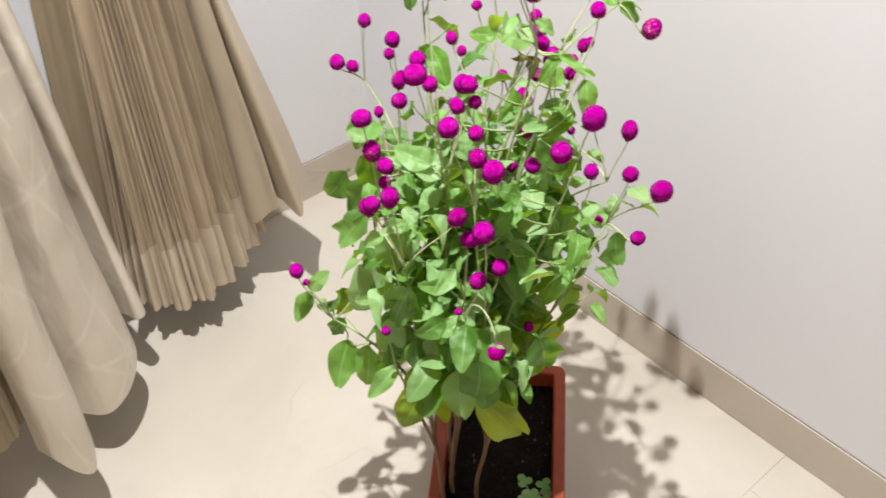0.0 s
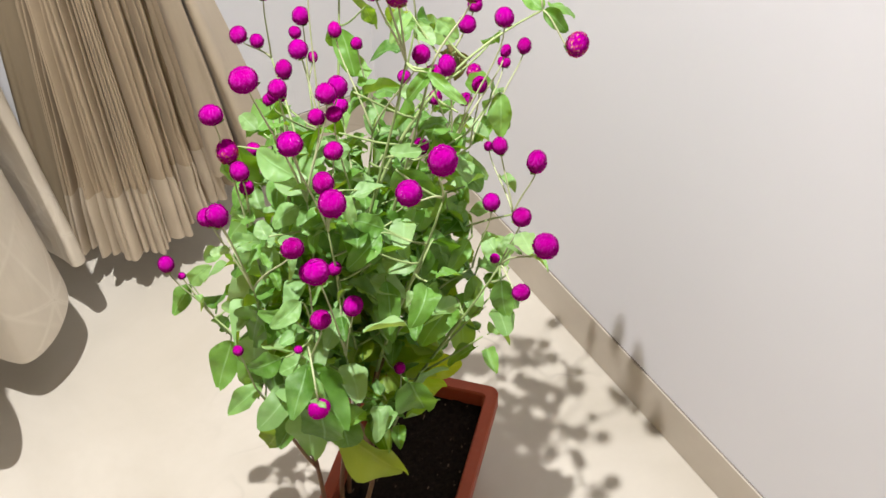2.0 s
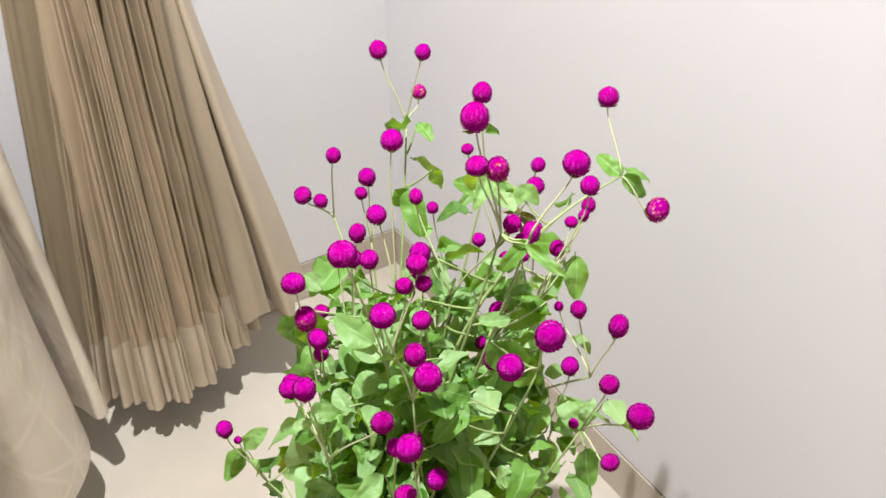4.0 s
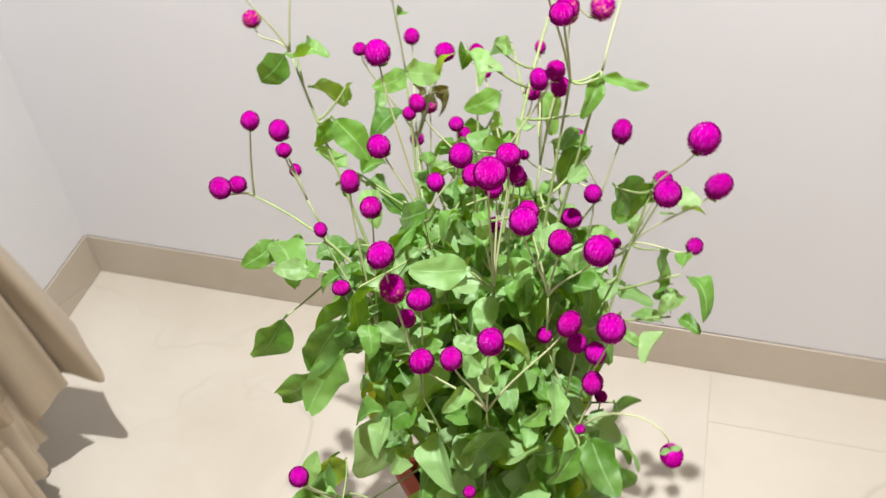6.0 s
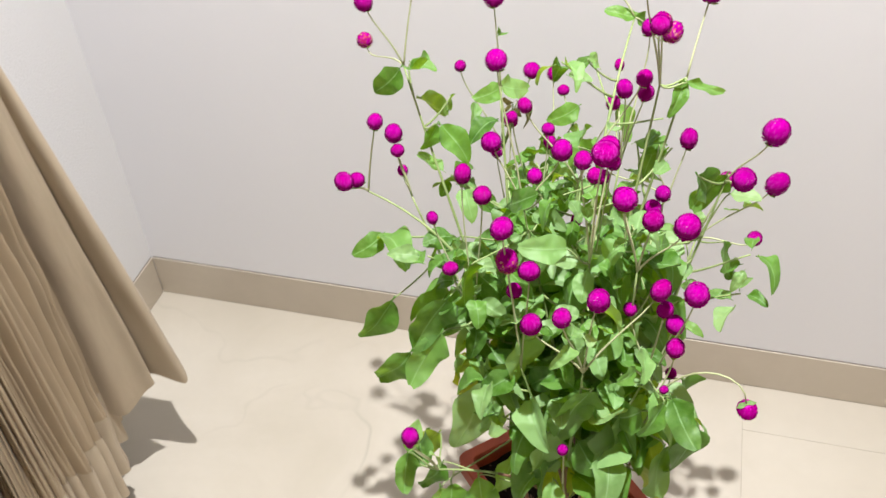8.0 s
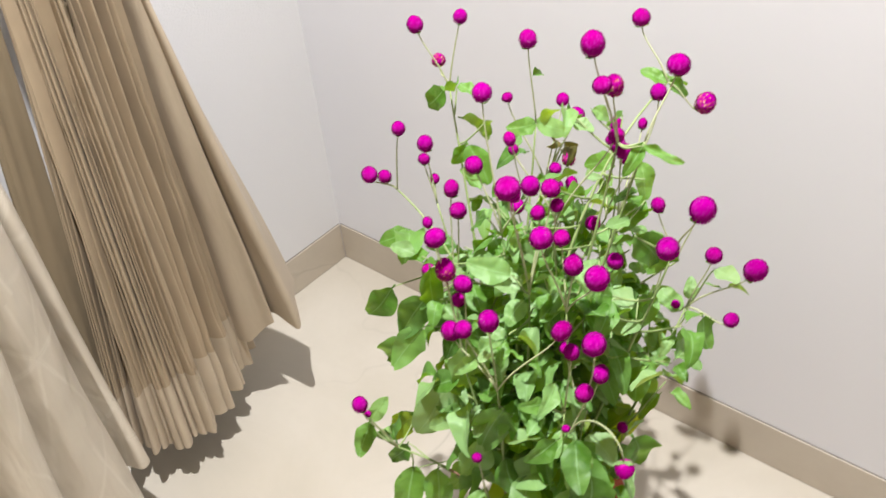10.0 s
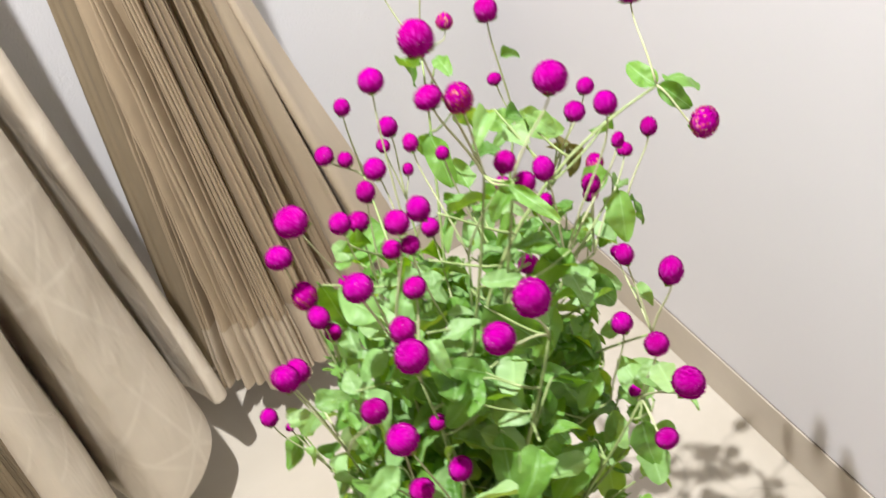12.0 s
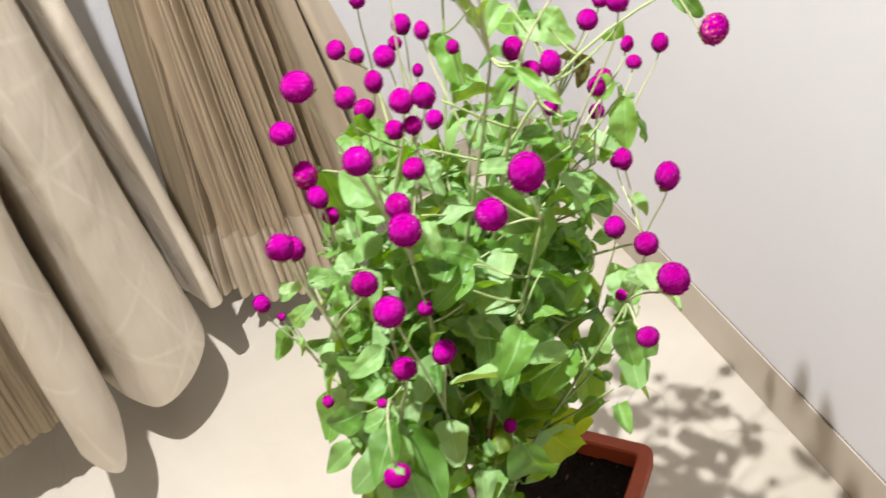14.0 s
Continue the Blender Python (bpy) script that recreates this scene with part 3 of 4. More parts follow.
HEADS = [head_mesh("flower_head", t, 320, s, i) for i, (t, s) in enumerate([(0.93, 0.02), (1.0, 0.04), (1.08, 0.05), (0.86, 0.03), (0.97, 0.07)])]
FADED = [head_mesh("faded_flower_head", 1.12, 340, 0.09, 21, 0.6), head_mesh("faded_flower_head", 1.0, 340, 0.08, 22, 0.5)]


def bracts():
    """The pair of small green leaves right under a flower head, for a head 1 across."""
    bm = bmesh.new()
    for k in range(2):
        s = 1 - 2 * k
        w = [bm.verts.new(p) for p in ((0, -0.10, 0), (0, 0.10, 0), (s * 0.30, 0.17, 0.05), (s * 0.52, 0, 0.14), (s * 0.30, -0.17, 0.05), (s * 0.28, 0, 0.0))]
        for q in ((0, 5, 4), (0, 1, 5), (1, 2, 5), (2, 3, 5), (3, 4, 5)):
            bm.faces.new([w[i] for i in q])
    me = bpy.data.meshes.new("bract_leaves")
    bm.normal_update()
    bm.to_mesh(me)
    bm.free()
    me.materials.append(M_LEAF_YOUNG)
    return me


BRACTS = bracts()


def aim(at, way, size, spin=0.0, up=Vector((0, 0, 1))):
    """A matrix whose x axis follows way and whose z axis stays near up."""
    x = way.normalized()
    z = up - x * up.dot(x)
    z = z.normalized() if z.length > 1e-3 else x.orthogonal().normalized()
    y = z.cross(x)
    rot = Matrix((x, y, z)).transposed().to_4x4()
    return Matrix.Translation(at) @ rot @ Matrix.Rotation(spin, 4, "X") @ Matrix.Diagonal((size, size, size, 1))


# rough camera side, kept clear of leaves before the flower heads, and their places
VIEW_SIDE = Vector((0.30, -0.52, 0.80)).normalized()
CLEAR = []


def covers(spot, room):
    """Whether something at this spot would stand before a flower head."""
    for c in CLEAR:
        along = min(0.13, max(0.0, (spot - c).dot(VIEW_SIDE)))
        if (spot - c - VIEW_SIDE * along).length < room:
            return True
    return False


def add_leaf(plant, rnd, at, az, tilt, size, pool, stand=0.006):
    way = Vector((math.cos(az) * math.cos(tilt), math.sin(az) * math.cos(tilt), math.sin(tilt)))
    me = rnd.choice(pool)
    shape = Matrix.Diagonal((1, rnd.uniform(0.78, 1.2), rnd.uniform(0.6, 1.7), 1))
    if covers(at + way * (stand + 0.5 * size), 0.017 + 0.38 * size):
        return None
    return share("leaf", me, plant, aim(at + way * (stand + 0.1 * size), way, size, rnd.uniform(-0.7, 0.7)) @ shape)


def add_head(plant, rnd, at, way, size, kind):
    z = way.normalized()
    rot = z.to_track_quat("Z", "Y").to_matrix().to_4x4() @ Matrix.Rotation(rnd.uniform(0, 6.28), 4, "Z")
    me = rnd.choice(FADED if kind == "faded" else HEADS)
    low = at - z * size * 0.5
    ob = share("flower_head", me, plant, Matrix.Translation(low) @ rot @ Matrix.Diagonal((size * rnd.uniform(0.90, 1.08), size * rnd.uniform(0.90, 1.08), size * rnd.uniform(0.92, 1.18), 1)))
    if kind == "faded":
        ob["label"] = "faded magenta flower head with pale pink bracts"
    share("bract_leaves", BRACTS, ob, Matrix.Translation((0, 0, 0.02)))
    return low


def cluster(flowers, reach):
    """Groups flowers whose stalks spring from one branch."""
    left, out = list(flowers), []
    while left:
        f = max(left, key=lambda q: q[2])
        near = sorted((q for q in left if (Vector(q[:3]) - Vector(f[:3])).length < reach), key=lambda q: (Vector(q[:3]) - Vector(f[:3])).length)[:4]
        out.append(near)
        left = [q for q in left if q not in near]
    return out


SOIL_Z = P_TOP - 0.034


STEMS = []          # points along all stems, with their plant, to tie leaves to


def flower_plant(base, groups, loose, seed, label):
    """One plant. groups: a branch node and the flowers on it; loose: flowers whose branch is found here."""
    rnd = random.Random(seed)
    base = Vector((*base, SOIL_Z))
    plant = thing("globe_amaranth", (0, 0, 0), label, "plant", "flowering plants in the planter")
    every = [(Vector(h), f) for h, f in groups]
    for grp in cluster(loose, 0.12):
        mean = sum((Vector(f[:3]) for f in grp), Vector()) / len(grp)
        low = min(f[2] for f in grp)
        every.append((Vector((mean.x * 0.88 + base.x * 0.12, mean.y * 0.88 + base.y * 0.12, max(base.z + 0.10, low - rnd.uniform(0.06, 0.10)))), grp))
    # one woody trunk, from whose fork the branches rise
    middle = sum((h for h, f in every), Vector()) / len(every)
    fork = base.lerp(middle, 0.20)
    fork.z = base.z + min(0.20, 0.55 * (min(h.z for h, f in every) - base.z))
    sway = Vector((rnd.uniform(-0.012, 0.012), rnd.uniform(-0.012, 0.012), 0))
    trunk = bezier(base - Vector((0, 0, 0.014)), base + sway + Vector((0, 0, 0.07)), fork - sway - Vector((0, 0, 0.06)), fork, 9)
    part("trunk", tube(bmesh.new(), trunk, [0.0034 - 0.00008 * q for q in range(10)], 8), M_STEM, plant, "reddish brown woody trunk", True)
    STEMS.extend((q, plant) for q in trunk[3:])
    for hub, grp in every:
        known = any((hub - Vector(h)).length < 1e-6 for h, f in groups)
        b = fork - Vector((0, 0, rnd.uniform(0.0, 0.05)))
        b = min(trunk, key=lambda q: abs(q.z - b.z)).copy()
        flat = Vector((hub.x - b.x, hub.y - b.y, 0))
        rise = hub.z - b.z
        pts = bezier(b, b + flat * 0.12 + Vector((rnd.uniform(-0.02, 0.02), rnd.uniform(-0.02, 0.02), rise * 0.42)),
                     hub - flat * 0.32 - Vector((0, 0, rise * 0.30)), hub, 14) if flat.length < 0.45 * rise else \
            bezier(b, b + Vector((0, 0, rise * 0.75)), hub - flat * 0.55 - Vector((0, 0, rise * 0.05)), hub, 14)
        wide = [0.0027 - 0.0017 * i / 14 for i in range(15)]
        cut = next((i for i in range(3, 12) if pts[i].z > rnd.uniform(0.40, 0.52)), 12)
        part("stem", tube(bmesh.new(), pts[:cut + 1], wide[:cut + 1], 7), M_STEM, plant, smooth=True)
        part("branch", tube(bmesh.new(), pts[cut:], wide[cut:], 7), M_SHOOT, plant, smooth=True)
        STEMS.extend((p, plant) for p in pts[2:])
        # leaf pairs up the stem
        az = rnd.uniform(0, 6.28)
        n = max(3, int((pts[-1] - pts[0]).length / 0.043))
        for k in range(1, n + 1):
            t = 0.16 + 0.84 * k / n
            s = t * 14
            i = min(int(s), 13)
            p = pts[i].lerp(pts[i + 1], s - i)
            az += 1.57 + rnd.uniform(-0.35, 0.35)
            for side in (0, math.pi):
                away = (Vector((p.x, p.y)) - Vector((0.875, -0.425))).length
                bare = 0.90 if away > 0.14 else 0.96 if known and t > 0.66 else 0.22
                if p.x > 0.93 and p.y > -0.47:
                    bare = max(bare, 0.62)
                if rnd.random() < (0.96 if p.z < 0.44 else bare):
                    continue
                size = (0.066 - 0.022 * min(1, max(0, (p.z - 0.25) / 0.5))) * rnd.uniform(0.75, 1.2)
                # yellow low inside: part real ageing, part imitated light through the leaves
                yellow = p.z < 0.52 and away < 0.12 and rnd.random() < 0.60
                pool = OLD if yellow else (YOUNG if p.z > 0.55 and rnd.random() < 0.35 else LEAVES)
                add_leaf(plant, rnd, p, az + side + rnd.uniform(-0.3, 0.3), rnd.uniform(-0.8, 0.35), size, pool)
            if k < n and p.z > 0.45 and away < 0.13 and not (known and t > 0.8) and rnd.random() < 0.80:
                # a short leafy side shoot
                a2, ln = rnd.uniform(0, 6.28), rnd.uniform(0.03, 0.07)
                e = p + Vector((math.cos(a2) * ln, math.sin(a2) * ln, ln * rnd.uniform(0.3, 0.9)))
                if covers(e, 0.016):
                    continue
                part("shoot", tube(bmesh.new(), bezier(p, p.lerp(e, 0.3) + Vector((0, 0, -0.006)), p.lerp(e, 0.7), e, 5), [0.0014, 0.0013, 0.0012, 0.0011, 0.0010, 0.0009], 6), M_SHOOT, plant, smooth=True)
                for q in range(4):
                    add_leaf(plant, rnd, e - Vector((0, 0, 0.012 * (q // 2))), a2 + 1.57 * q + rnd.uniform(-0.4, 0.4), rnd.uniform(-0.6, 0.4), rnd.uniform(0.022, 0.042), YOUNG if rnd.random() < 0.45 and p.z > 0.4 else LEAVES)
        if not known and (hub.xy - Vector((0.875, -0.425))).length < 0.125:
            for q in range(4):
                add_leaf(plant, rnd, hub, az + 0.8 + 1.57 * q, rnd.uniform(-0.5, 0.3), rnd.uniform(0.026, 0.044), LEAVES if q < 3 else YOUNG)
        for f in grp:
            at, size = Vector(f[:3]), f[3] / 1000 * 0.89
            kind = f[4] if len(f) > 4 else ""
            gap = at - hub
            if kind == "droop":
                way = Vector((0.25, -0.1, -1))
                low_pt = add_head(plant, rnd, at, way, size, "")
                path = bezier(hub, hub + Vector((0.01, 0, 0.075)), low_pt + Vector((-0.006, 0.003, 0.045)), low_pt, 10)
            else:
                way = (gap.normalized() * 0.6 + Vector((rnd.uniform(-0.2, 0.2), rnd.uniform(-0.2, 0.2), 0.8))).normalized()
                low_pt = add_head(plant, rnd, at, way, size, kind)
                path = bezier(hub, hub + gap * 0.30 + Vector((0, 0, 0.12 * gap.length)), low_pt - way * max(0.008, gap.length * 0.22), low_pt, 9)
            m = len(path) - 1
            part("flower_stalk", tube(bmesh.new(), path, [0.0011 - 0.0004 * i / m for i in range(m + 1)], 6), M_STALK, plant, smooth=True)
            ln = sum((u - v).length for u, v in zip(path, path[1:]))
            if ln > 0.085 and kind != "droop":
                p = path[int(m * rnd.uniform(0.45, 0.65))]
                a2 = rnd.uniform(0, 6.28)
                for side in (0, math.pi):
                    add_leaf(plant, rnd, p, a2 + side, rnd.uniform(-0.3, 0.35), rnd.uniform(0.014, 0.030), YOUNG if rnd.random() < 0.5 else LEAVES, 0.002)
    return plant


PLANTS = [
    ((0.850, -0.490), [
    ((0.668, -0.343, 0.802), [(0.635, -0.355, 0.878, 22), (0.679, -0.327, 0.886, 18), (0.607, -0.290, 0.796, 19, "faded")]),
    ((0.764, -0.304, 0.764), [(0.757, -0.306, 0.869, 23)]),
    ((0.646, -0.429, 0.697), [(0.632, -0.458, 0.731, 23), (0.639, -0.440, 0.720, 18), (0.662, -0.430, 0.788, 18)]),
    ((0.686, -0.404, 0.677), [(0.668, -0.395, 0.751, 22), (0.675, -0.407, 0.739, 16), (0.673, -0.390, 0.699, 14)])],
    [(0.744, -0.231, 0.622, 19), (0.717, -0.296, 0.780, 15), (0.790, -0.257, 0.759, 22), (0.744, -0.218, 0.746, 20), (0.761, -0.230, 0.670, 20, "faded")],
    11, "tall magenta globe amaranth with thin leaning stems, back of the planter"),
    ((0.872, -0.505), [
    ((0.956, -0.396, 0.853), [(0.967, -0.361, 0.921, 25)]),
    ((0.896, -0.239, 0.824), [(0.852, -0.226, 0.884, 22), (0.936, -0.227, 0.803, 25, "faded")]),
    ((0.957, -0.307, 0.641), [(0.930, -0.307, 0.711, 18), (0.970, -0.291, 0.711, 23), (0.875, -0.284, 0.663, 12)])],
    [(0.915, -0.296, 0.845, 21), (0.887, -0.274, 0.785, 13), (0.886, -0.303, 0.757, 19), (0.806, -0.193, 0.717, 19), (0.823, -0.231, 0.721, 16), (0.899, -0.347, 0.802, 20), (0.863, -0.375, 0.647, 15),
     (0.825, -0.354, 0.750, 16), (0.822, -0.317, 0.707, 18), (0.793, -0.388, 0.783, 14), (0.811, -0.417, 0.817, 16), (0.918, -0.384, 0.840, 19), (0.921, -0.374, 0.818, 19)],
    12, "magenta globe amaranth with one faded pinkish head"),
    ((0.895, -0.520), [
    ((0.933, -0.407, 0.849), [(0.912, -0.421, 0.953, 26), (0.927, -0.429, 0.922, 21), (0.928, -0.409, 0.910, 22, "faded")])],
    [(0.785, -0.426, 0.869, 23), (0.784, -0.446, 0.792, 22), (0.757, -0.455, 0.755, 20), (0.781, -0.474, 0.749, 21), (0.727, -0.467, 0.705, 15),
     (0.851, -0.438, 0.785, 22), (0.897, -0.468, 0.819, 21), (0.887, -0.476, 0.790, 17), (0.878, -0.504, 0.826, 18), (0.899, -0.538, 0.862, 26),
     (0.886, -0.372, 0.711, 20), (0.824, -0.426, 0.742, 18), (0.753, -0.501, 0.672, 18), (0.942, -0.418, 0.713, 19), (0.902, -0.465, 0.799, 17)], 13, "bushy magenta globe amaranth, tallest in the planter"),
    ((0.925, -0.500), [
    ((0.993, -0.346, 0.620), [(1.014, -0.338, 0.699, 20), (1.062, -0.346, 0.705, 26), (1.052, -0.362, 0.645, 19), (0.979, -0.343, 0.615, 12)]),
    ((1.005, -0.416, 0.754), [(1.038, -0.435, 0.828, 26), (1.018, -0.456, 0.790, 25)]),
    ((0.970, -0.551, 0.573), [(1.052, -0.575, 0.616, 23, "droop"), (0.981, -0.536, 0.644, 22), (0.976, -0.561, 0.611, 10)])],
    [(0.914, -0.475, 0.771, 21), (0.918, -0.515, 0.798, 24), (0.974, -0.506, 0.768, 26), (0.979, -0.502, 0.640, 22), (0.944, -0.500, 0.765, 21), (0.951, -0.330, 0.664, 20),
     (0.986, -0.463, 0.525, 14), (0.991, -0.536, 0.717, 26), (0.934, -0.498, 0.649, 17)], 14, "broad magenta globe amaranth with one nodding flower head"),
    ((0.905, -0.545), [
    ((0.754, -0.591, 0.452), [(0.737, -0.622, 0.546, 21), (0.731, -0.609, 0.515, 10)])],
    [(0.816, -0.551, 0.778, 24), (0.820, -0.545, 0.732, 24, "faded"), (0.840, -0.543, 0.723, 22), (0.825, -0.536, 0.688, 17), (0.908, -0.588, 0.742, 23),
     (0.849, -0.577, 0.688, 22), (0.878, -0.591, 0.718, 20), (0.959, -0.543, 0.721, 22), (0.966, -0.536, 0.691, 18), (0.888, -0.599, 0.539, 12)],
    15, "low magenta globe amaranth with yellowing lower leaves"),
]
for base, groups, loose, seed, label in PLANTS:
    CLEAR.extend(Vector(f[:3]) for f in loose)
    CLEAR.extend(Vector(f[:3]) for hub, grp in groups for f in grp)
for row in PLANTS:
    flower_plant(*row)


def tie_leaves(pool, rows, seed):
    """Leaves given by their foot and tip; each is tied by a short twig to the nearest stem."""
    rnd = random.Random(seed)
    for x, y, z, x2, y2, z2, *wide in rows:
        foot, tip = Vector((x, y, z)), Vector((x2, y2, z2))
        near, plant = min(STEMS, key=lambda q: (q[0] - foot).length + (0.04 if q[0].z > foot.z else 0))
        way = tip - foot
        long = min(way.length, 0.135 if pool in (OLD, YOUNG, PALE) else 0.078)
        share("leaf", rnd.choice(pool), plant, aim(foot, way, long, rnd.uniform(-0.3, 0.3), Vector((0.55, -0.45, 0.70))) @ Matrix.Diagonal((1, wide[0] if wide else 1, 1, 1)))
        if (near - foot).length > 0.008:
            path = bezier(near, near.lerp(foot, 0.35) + Vector((0, 0, -0.01)), foot - way * 0.25 + Vector((0, 0, -0.004)), foot, 6)
            part("shoot", tube(bmesh.new(), path, [0.0013 - 0.0001 * i for i in range(7)], 6), M_SHOOT, plant, smooth=True)


tie_leaves(FLAT, [
    (0.665, -0.349, 0.802, 0.633, -0.360, 0.768), (0.672, -0.330, 0.800, 0.701, -0.334, 0.797), (0.717, -0.340, 0.769, 0.707, -0.325, 0.744),
    (0.764, -0.304, 0.764, 0.781, -0.267, 0.742), (0.764, -0.304, 0.764, 0.746, -0.335, 0.764), (0.955, -0.395, 0.850, 0.945, -0.420, 0.823, 0.7),
    (0.957, -0.400, 0.850, 0.987, -0.380, 0.829, 0.45), (0.896, -0.239, 0.824, 0.866, -0.243, 0.838), (0.897, -0.239, 0.824, 0.916, -0.218, 0.805), (0.856, -0.267, 0.783, 0.825, -0.252, 0.764),
    (0.713, -0.369, 0.750, 0.746, -0.380, 0.711), (0.708, -0.369, 0.750, 0.694, -0.382, 0.721), (0.978, -0.446, 0.781, 0.998, -0.424, 0.733, 1.1),
    (1.005, -0.416, 0.763, 0.981, -0.412, 0.719)], 1)
tie_leaves(FLAT, [
    (0.686, -0.499, 0.609, 0.651, -0.522, 0.557), (0.704, -0.508, 0.540, 0.659, -0.519, 0.461), (0.658, -0.433, 0.642, 0.710, -0.480, 0.663),
    (0.658, -0.433, 0.642, 0.634, -0.465, 0.632), (0.725, -0.601, 0.490, 0.737, -0.581, 0.517), (0.725, -0.603, 0.490, 0.728, -0.625, 0.452),
    (0.754, -0.576, 0.443, 0.736, -0.593, 0.401), (0.765, -0.582, 0.414, 0.772, -0.603, 0.347), (0.793, -0.567, 0.415, 0.799, -0.593, 0.353),
    (0.911, -0.567, 0.593, 0.866, -0.575, 0.550), (0.870, -0.558, 0.498, 0.887, -0.563, 0.440), (0.908, -0.575, 0.606, 0.876, -0.564, 0.521)], 2)
tie_leaves(FLAT, [
    (0.958, -0.561, 0.573, 0.915, -0.559, 0.536), (0.984, -0.562, 0.585, 1.006, -0.577, 0.535), (0.986, -0.568, 0.529, 0.980, -0.556, 0.416),
    (0.953, -0.368, 0.520, 0.972, -0.384, 0.471), (1.022, -0.365, 0.635, 1.026, -0.357, 0.591),
    (0.976, -0.433, 0.482, 0.957, -0.399, 0.406), (0.967, -0.491, 0.435, 0.982, -0.481, 0.387), (0.970, -0.551, 0.573, 1.017, -0.525, 0.482),
    (0.940, -0.549, 0.557, 0.950, -0.565, 0.500), (0.982, -0.330, 0.600, 0.950, -0.338, 0.628), (0.962, -0.401, 0.660, 0.935, -0.361, 0.581)], 3)
tie_leaves(PALE, [(0.793, -0.533, 0.540, 0.768, -0.578, 0.470)], 31)
tie_leaves(YOUNG, [(0.996, -0.343, 0.632, 0.990, -0.337, 0.656), (1.020, -0.343, 0.686, 1.051, -0.353, 0.684)], 4)
tie_leaves(OLD, [(0.966, -0.533, 0.434, 1.001, -0.466, 0.334, 0.68), (0.886, -0.554, 0.395, 0.866, -0.594, 0.353), (0.877, -0.526, 0.422, 0.879, -0.578, 0.385),
                 (0.950, -0.450, 0.459, 0.940, -0.412, 0.368), (0.744, -0.550, 0.462, 0.715, -0.554, 0.416)], 5)


tie_leaves(FLAT, [
    (0.955, -0.380, 0.556, 0.975, -0.356, 0.525), (0.972, -0.480, 0.461, 0.972, -0.473, 0.385),
    (1.005, -0.560, 0.555, 1.012, -0.575, 0.470), (0.985, -0.559, 0.596, 1.015, -0.583, 0.560), (0.744, -0.560, 0.367, 0.745, -0.584, 0.308),
    (0.870, -0.576, 0.531, 0.860, -0.593, 0.464), (0.880, -0.530, 0.556, 0.876, -0.582, 0.545), (0.898, -0.520, 0.520, 0.925, -0.570, 0.530),
    (0.830, -0.540, 0.440, 0.812, -0.575, 0.385), (0.860, -0.540, 0.480, 0.855, -0.560, 0.420), (0.905, -0.400, 0.480, 0.930, -0.380, 0.425),
    (0.935, -0.510, 0.500, 0.960, -0.540, 0.450), (1.000, -0.462, 0.515, 1.011, -0.440, 0.440, 1.2)], 6)
tie_leaves(PALE, [(0.930, -0.562, 0.500, 0.938, -0.615, 0.470)], 7)
tie_leaves(OLD, [(0.903, -0.576, 0.415, 0.909, -0.608, 0.372), (0.929, -0.408, 0.428, 0.958, -0.368, 0.436),
                 (0.900, -0.470, 0.420, 0.870, -0.440, 0.370), (0.925, -0.440, 0.400, 0.915, -0.395, 0.350), (0.880, -0.500, 0.360, 0.868, -0.535, 0.300),
                 (0.862, -0.394, 0.325, 0.872, -0.360, 0.235), (0.908, -0.538, 0.393, 0.928, -0.549, 0.365)], 8)


tie_leaves(FLAT, [
    (0.845, -0.263, 0.722, 0.814, -0.284, 0.708), (0.939, -0.357, 0.753, 0.929, -0.385, 0.722), (0.750, -0.510, 0.634, 0.717, -0.508, 0.562, 0.9),
    (0.742, -0.512, 0.583, 0.715, -0.530, 0.520, 0.9), (0.832, -0.542, 0.629, 0.845, -0.550, 0.545, 1.0), (0.839, -0.498, 0.778, 0.797, -0.486, 0.750, 0.75),
    (0.868, -0.500, 0.718, 0.828, -0.520, 0.735, 1.1), (0.780, -0.526, 0.703, 0.763, -0.508, 0.640, 0.9), (0.973, -0.471, 0.692, 0.955, -0.440, 0.640)], 21)
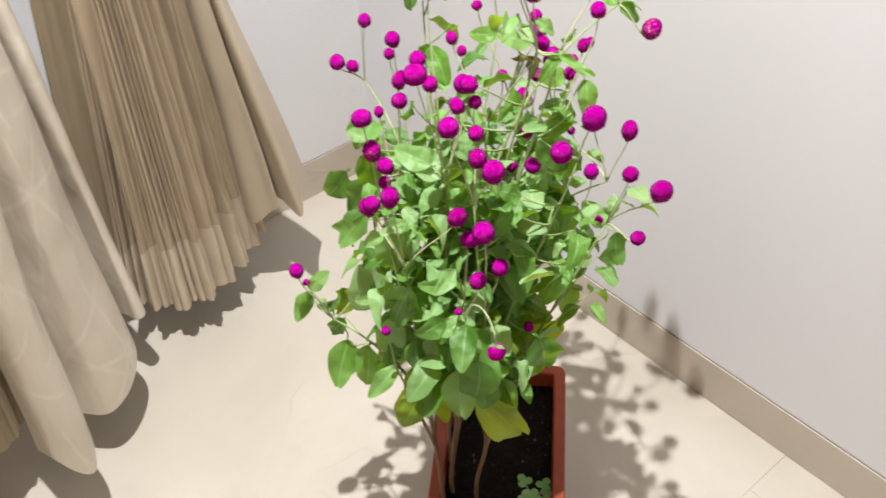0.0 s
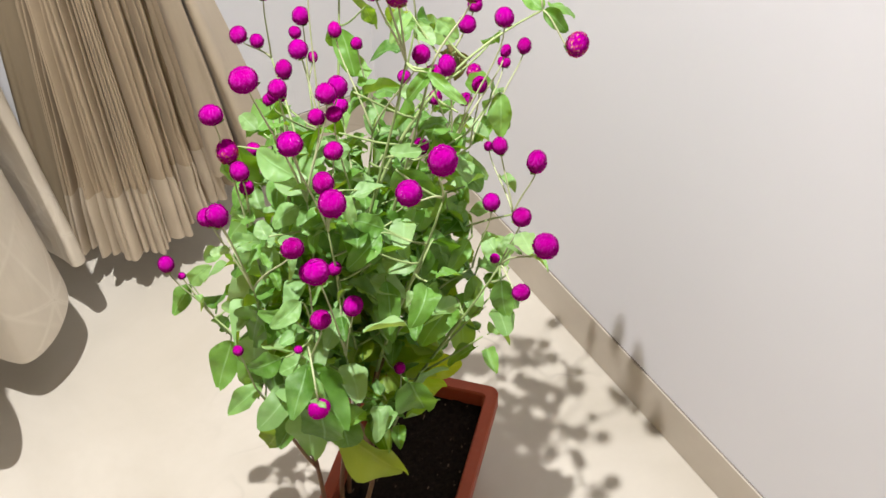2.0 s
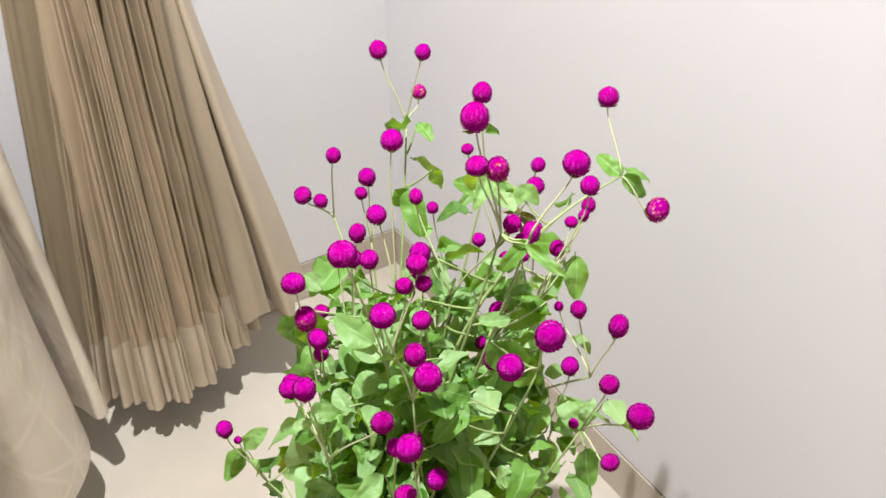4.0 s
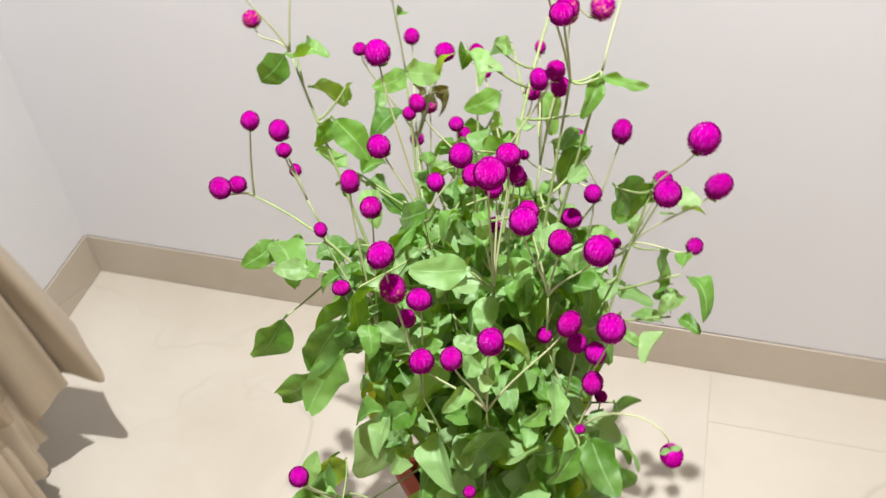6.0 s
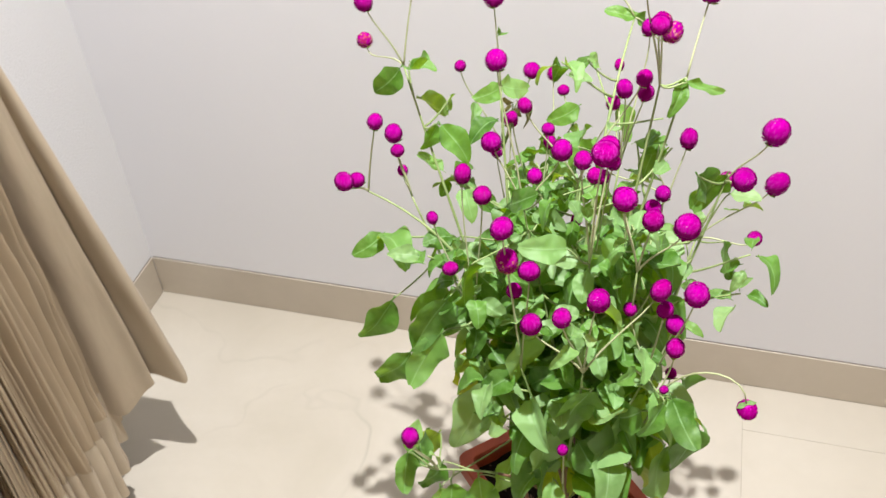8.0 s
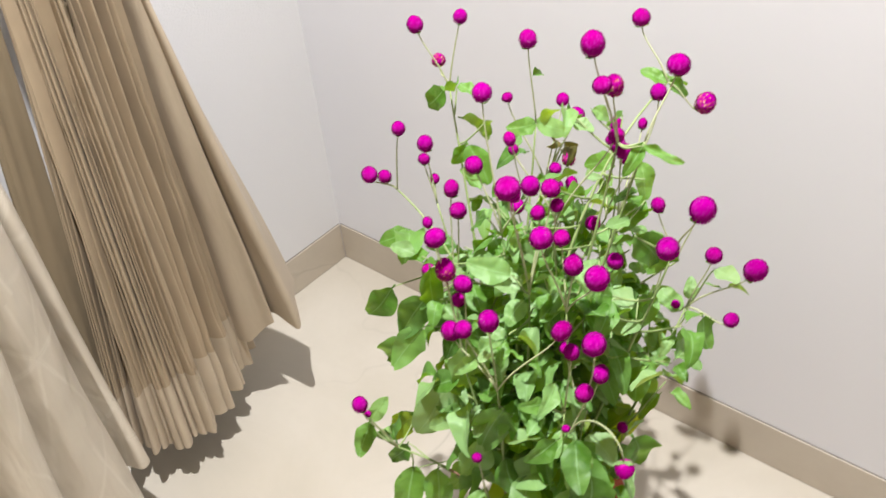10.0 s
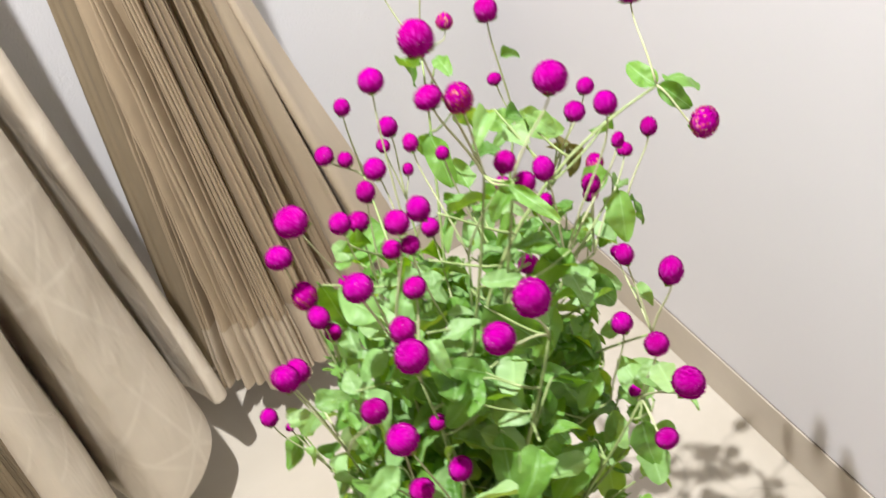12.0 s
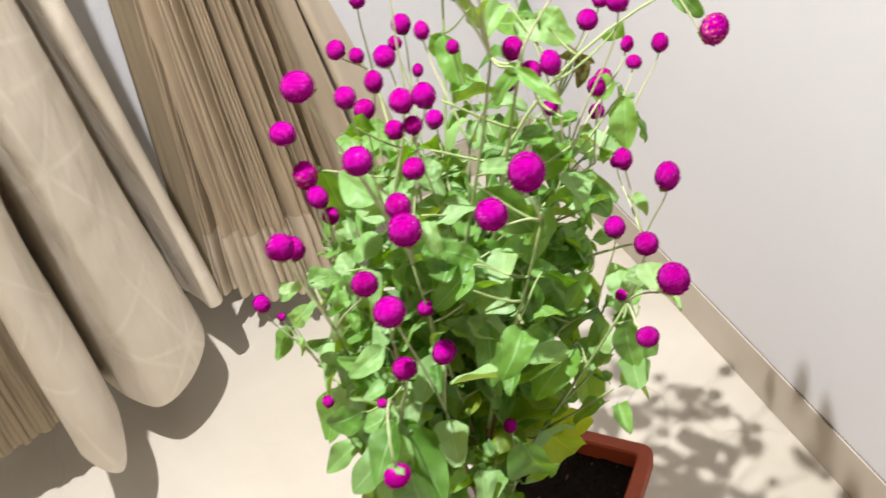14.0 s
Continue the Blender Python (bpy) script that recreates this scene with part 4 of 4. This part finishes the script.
tie_leaves(FLAT, [
    (0.966, -0.460, 0.637, 1.004, -0.478, 0.602, 0.7), (0.962, -0.455, 0.703, 0.949, -0.481, 0.713, 1.2),
    (0.963, -0.460, 0.700, 0.971, -0.502, 0.687), (0.890, -0.282, 0.741, 0.914, -0.292, 0.702, 1.0), (0.859, -0.334, 0.826, 0.875, -0.319, 0.808, 1.1),
    (0.951, -0.543, 0.643, 0.958, -0.578, 0.638), (0.972, -0.550, 0.593, 0.975, -0.584, 0.590, 1.2),
    (0.963, -0.384, 0.561, 0.987, -0.431, 0.533, 1.0), (0.960, -0.362, 0.636, 0.966, -0.392, 0.614, 0.9)], 22)
tie_leaves(FLAT, [
    (0.879, -0.584, 0.459, 0.882, -0.632, 0.435, 0.9), (0.977, -0.579, 0.611, 0.961, -0.612, 0.598, 1.1), (0.945, -0.519, 0.502, 0.935, -0.562, 0.468, 0.9),
    (0.960, -0.530, 0.510, 0.974, -0.564, 0.487),
    (0.901, -0.500, 0.689, 0.931, -0.491, 0.660), (0.947, -0.554, 0.623, 0.936, -0.580, 0.636), (0.932, -0.493, 0.594, 0.943, -0.526, 0.580)], 23)
tie_leaves(DRY, [(0.775, -0.262, 0.718, 0.785, -0.254, 0.688), (0.770, -0.270, 0.722, 0.748, -0.262, 0.708), (0.778, -0.262, 0.712, 0.802, -0.272, 0.698)], 9)


def clover(at, seed):
    """A small weed with round three-part leaves."""
    rnd = random.Random(seed)
    top = thing("clover_seedling", at, "small bright green clover seedling growing in the soil", "weed")
    for k in range(6):
        a, r, h = k * 1.05 + rnd.uniform(-0.3, 0.3), rnd.uniform(0.004, 0.028), rnd.uniform(0.016, 0.038)
        e = Vector((r * math.cos(a), r * math.sin(a), h))
        part("stalk", tube(bmesh.new(), bezier(Vector((0, 0, -0.004)), Vector((0, 0, h * 0.5)), e * 0.8, e, 5), 0.0007, 5), M_STALK, top)
        bm = bmesh.new()
        for q in range(3):
            b = a + q * 2.094
            c = e + Vector((math.cos(b), math.sin(b), 0.10)) * 0.0065
            mid = bm.verts.new(c + Vector((0, 0, 0.0006)))
            ring = [bm.verts.new(c + 0.0062 * Vector((math.cos(t), math.sin(t), 0.14 * math.cos(t - b)))) for t in (i * 0.6283 for i in range(10))]
            for i in range(10):
                bm.faces.new((mid, ring[i], ring[(i + 1) % 10]))
        part("leaf", bm, M_LEAF_YOUNG, top, smooth=True)


clover(Vector((0.992, -0.447, SOIL_Z + 0.004)), 3)
clover(Vector((1.012, -0.470, SOIL_Z + 0.004)), 4)
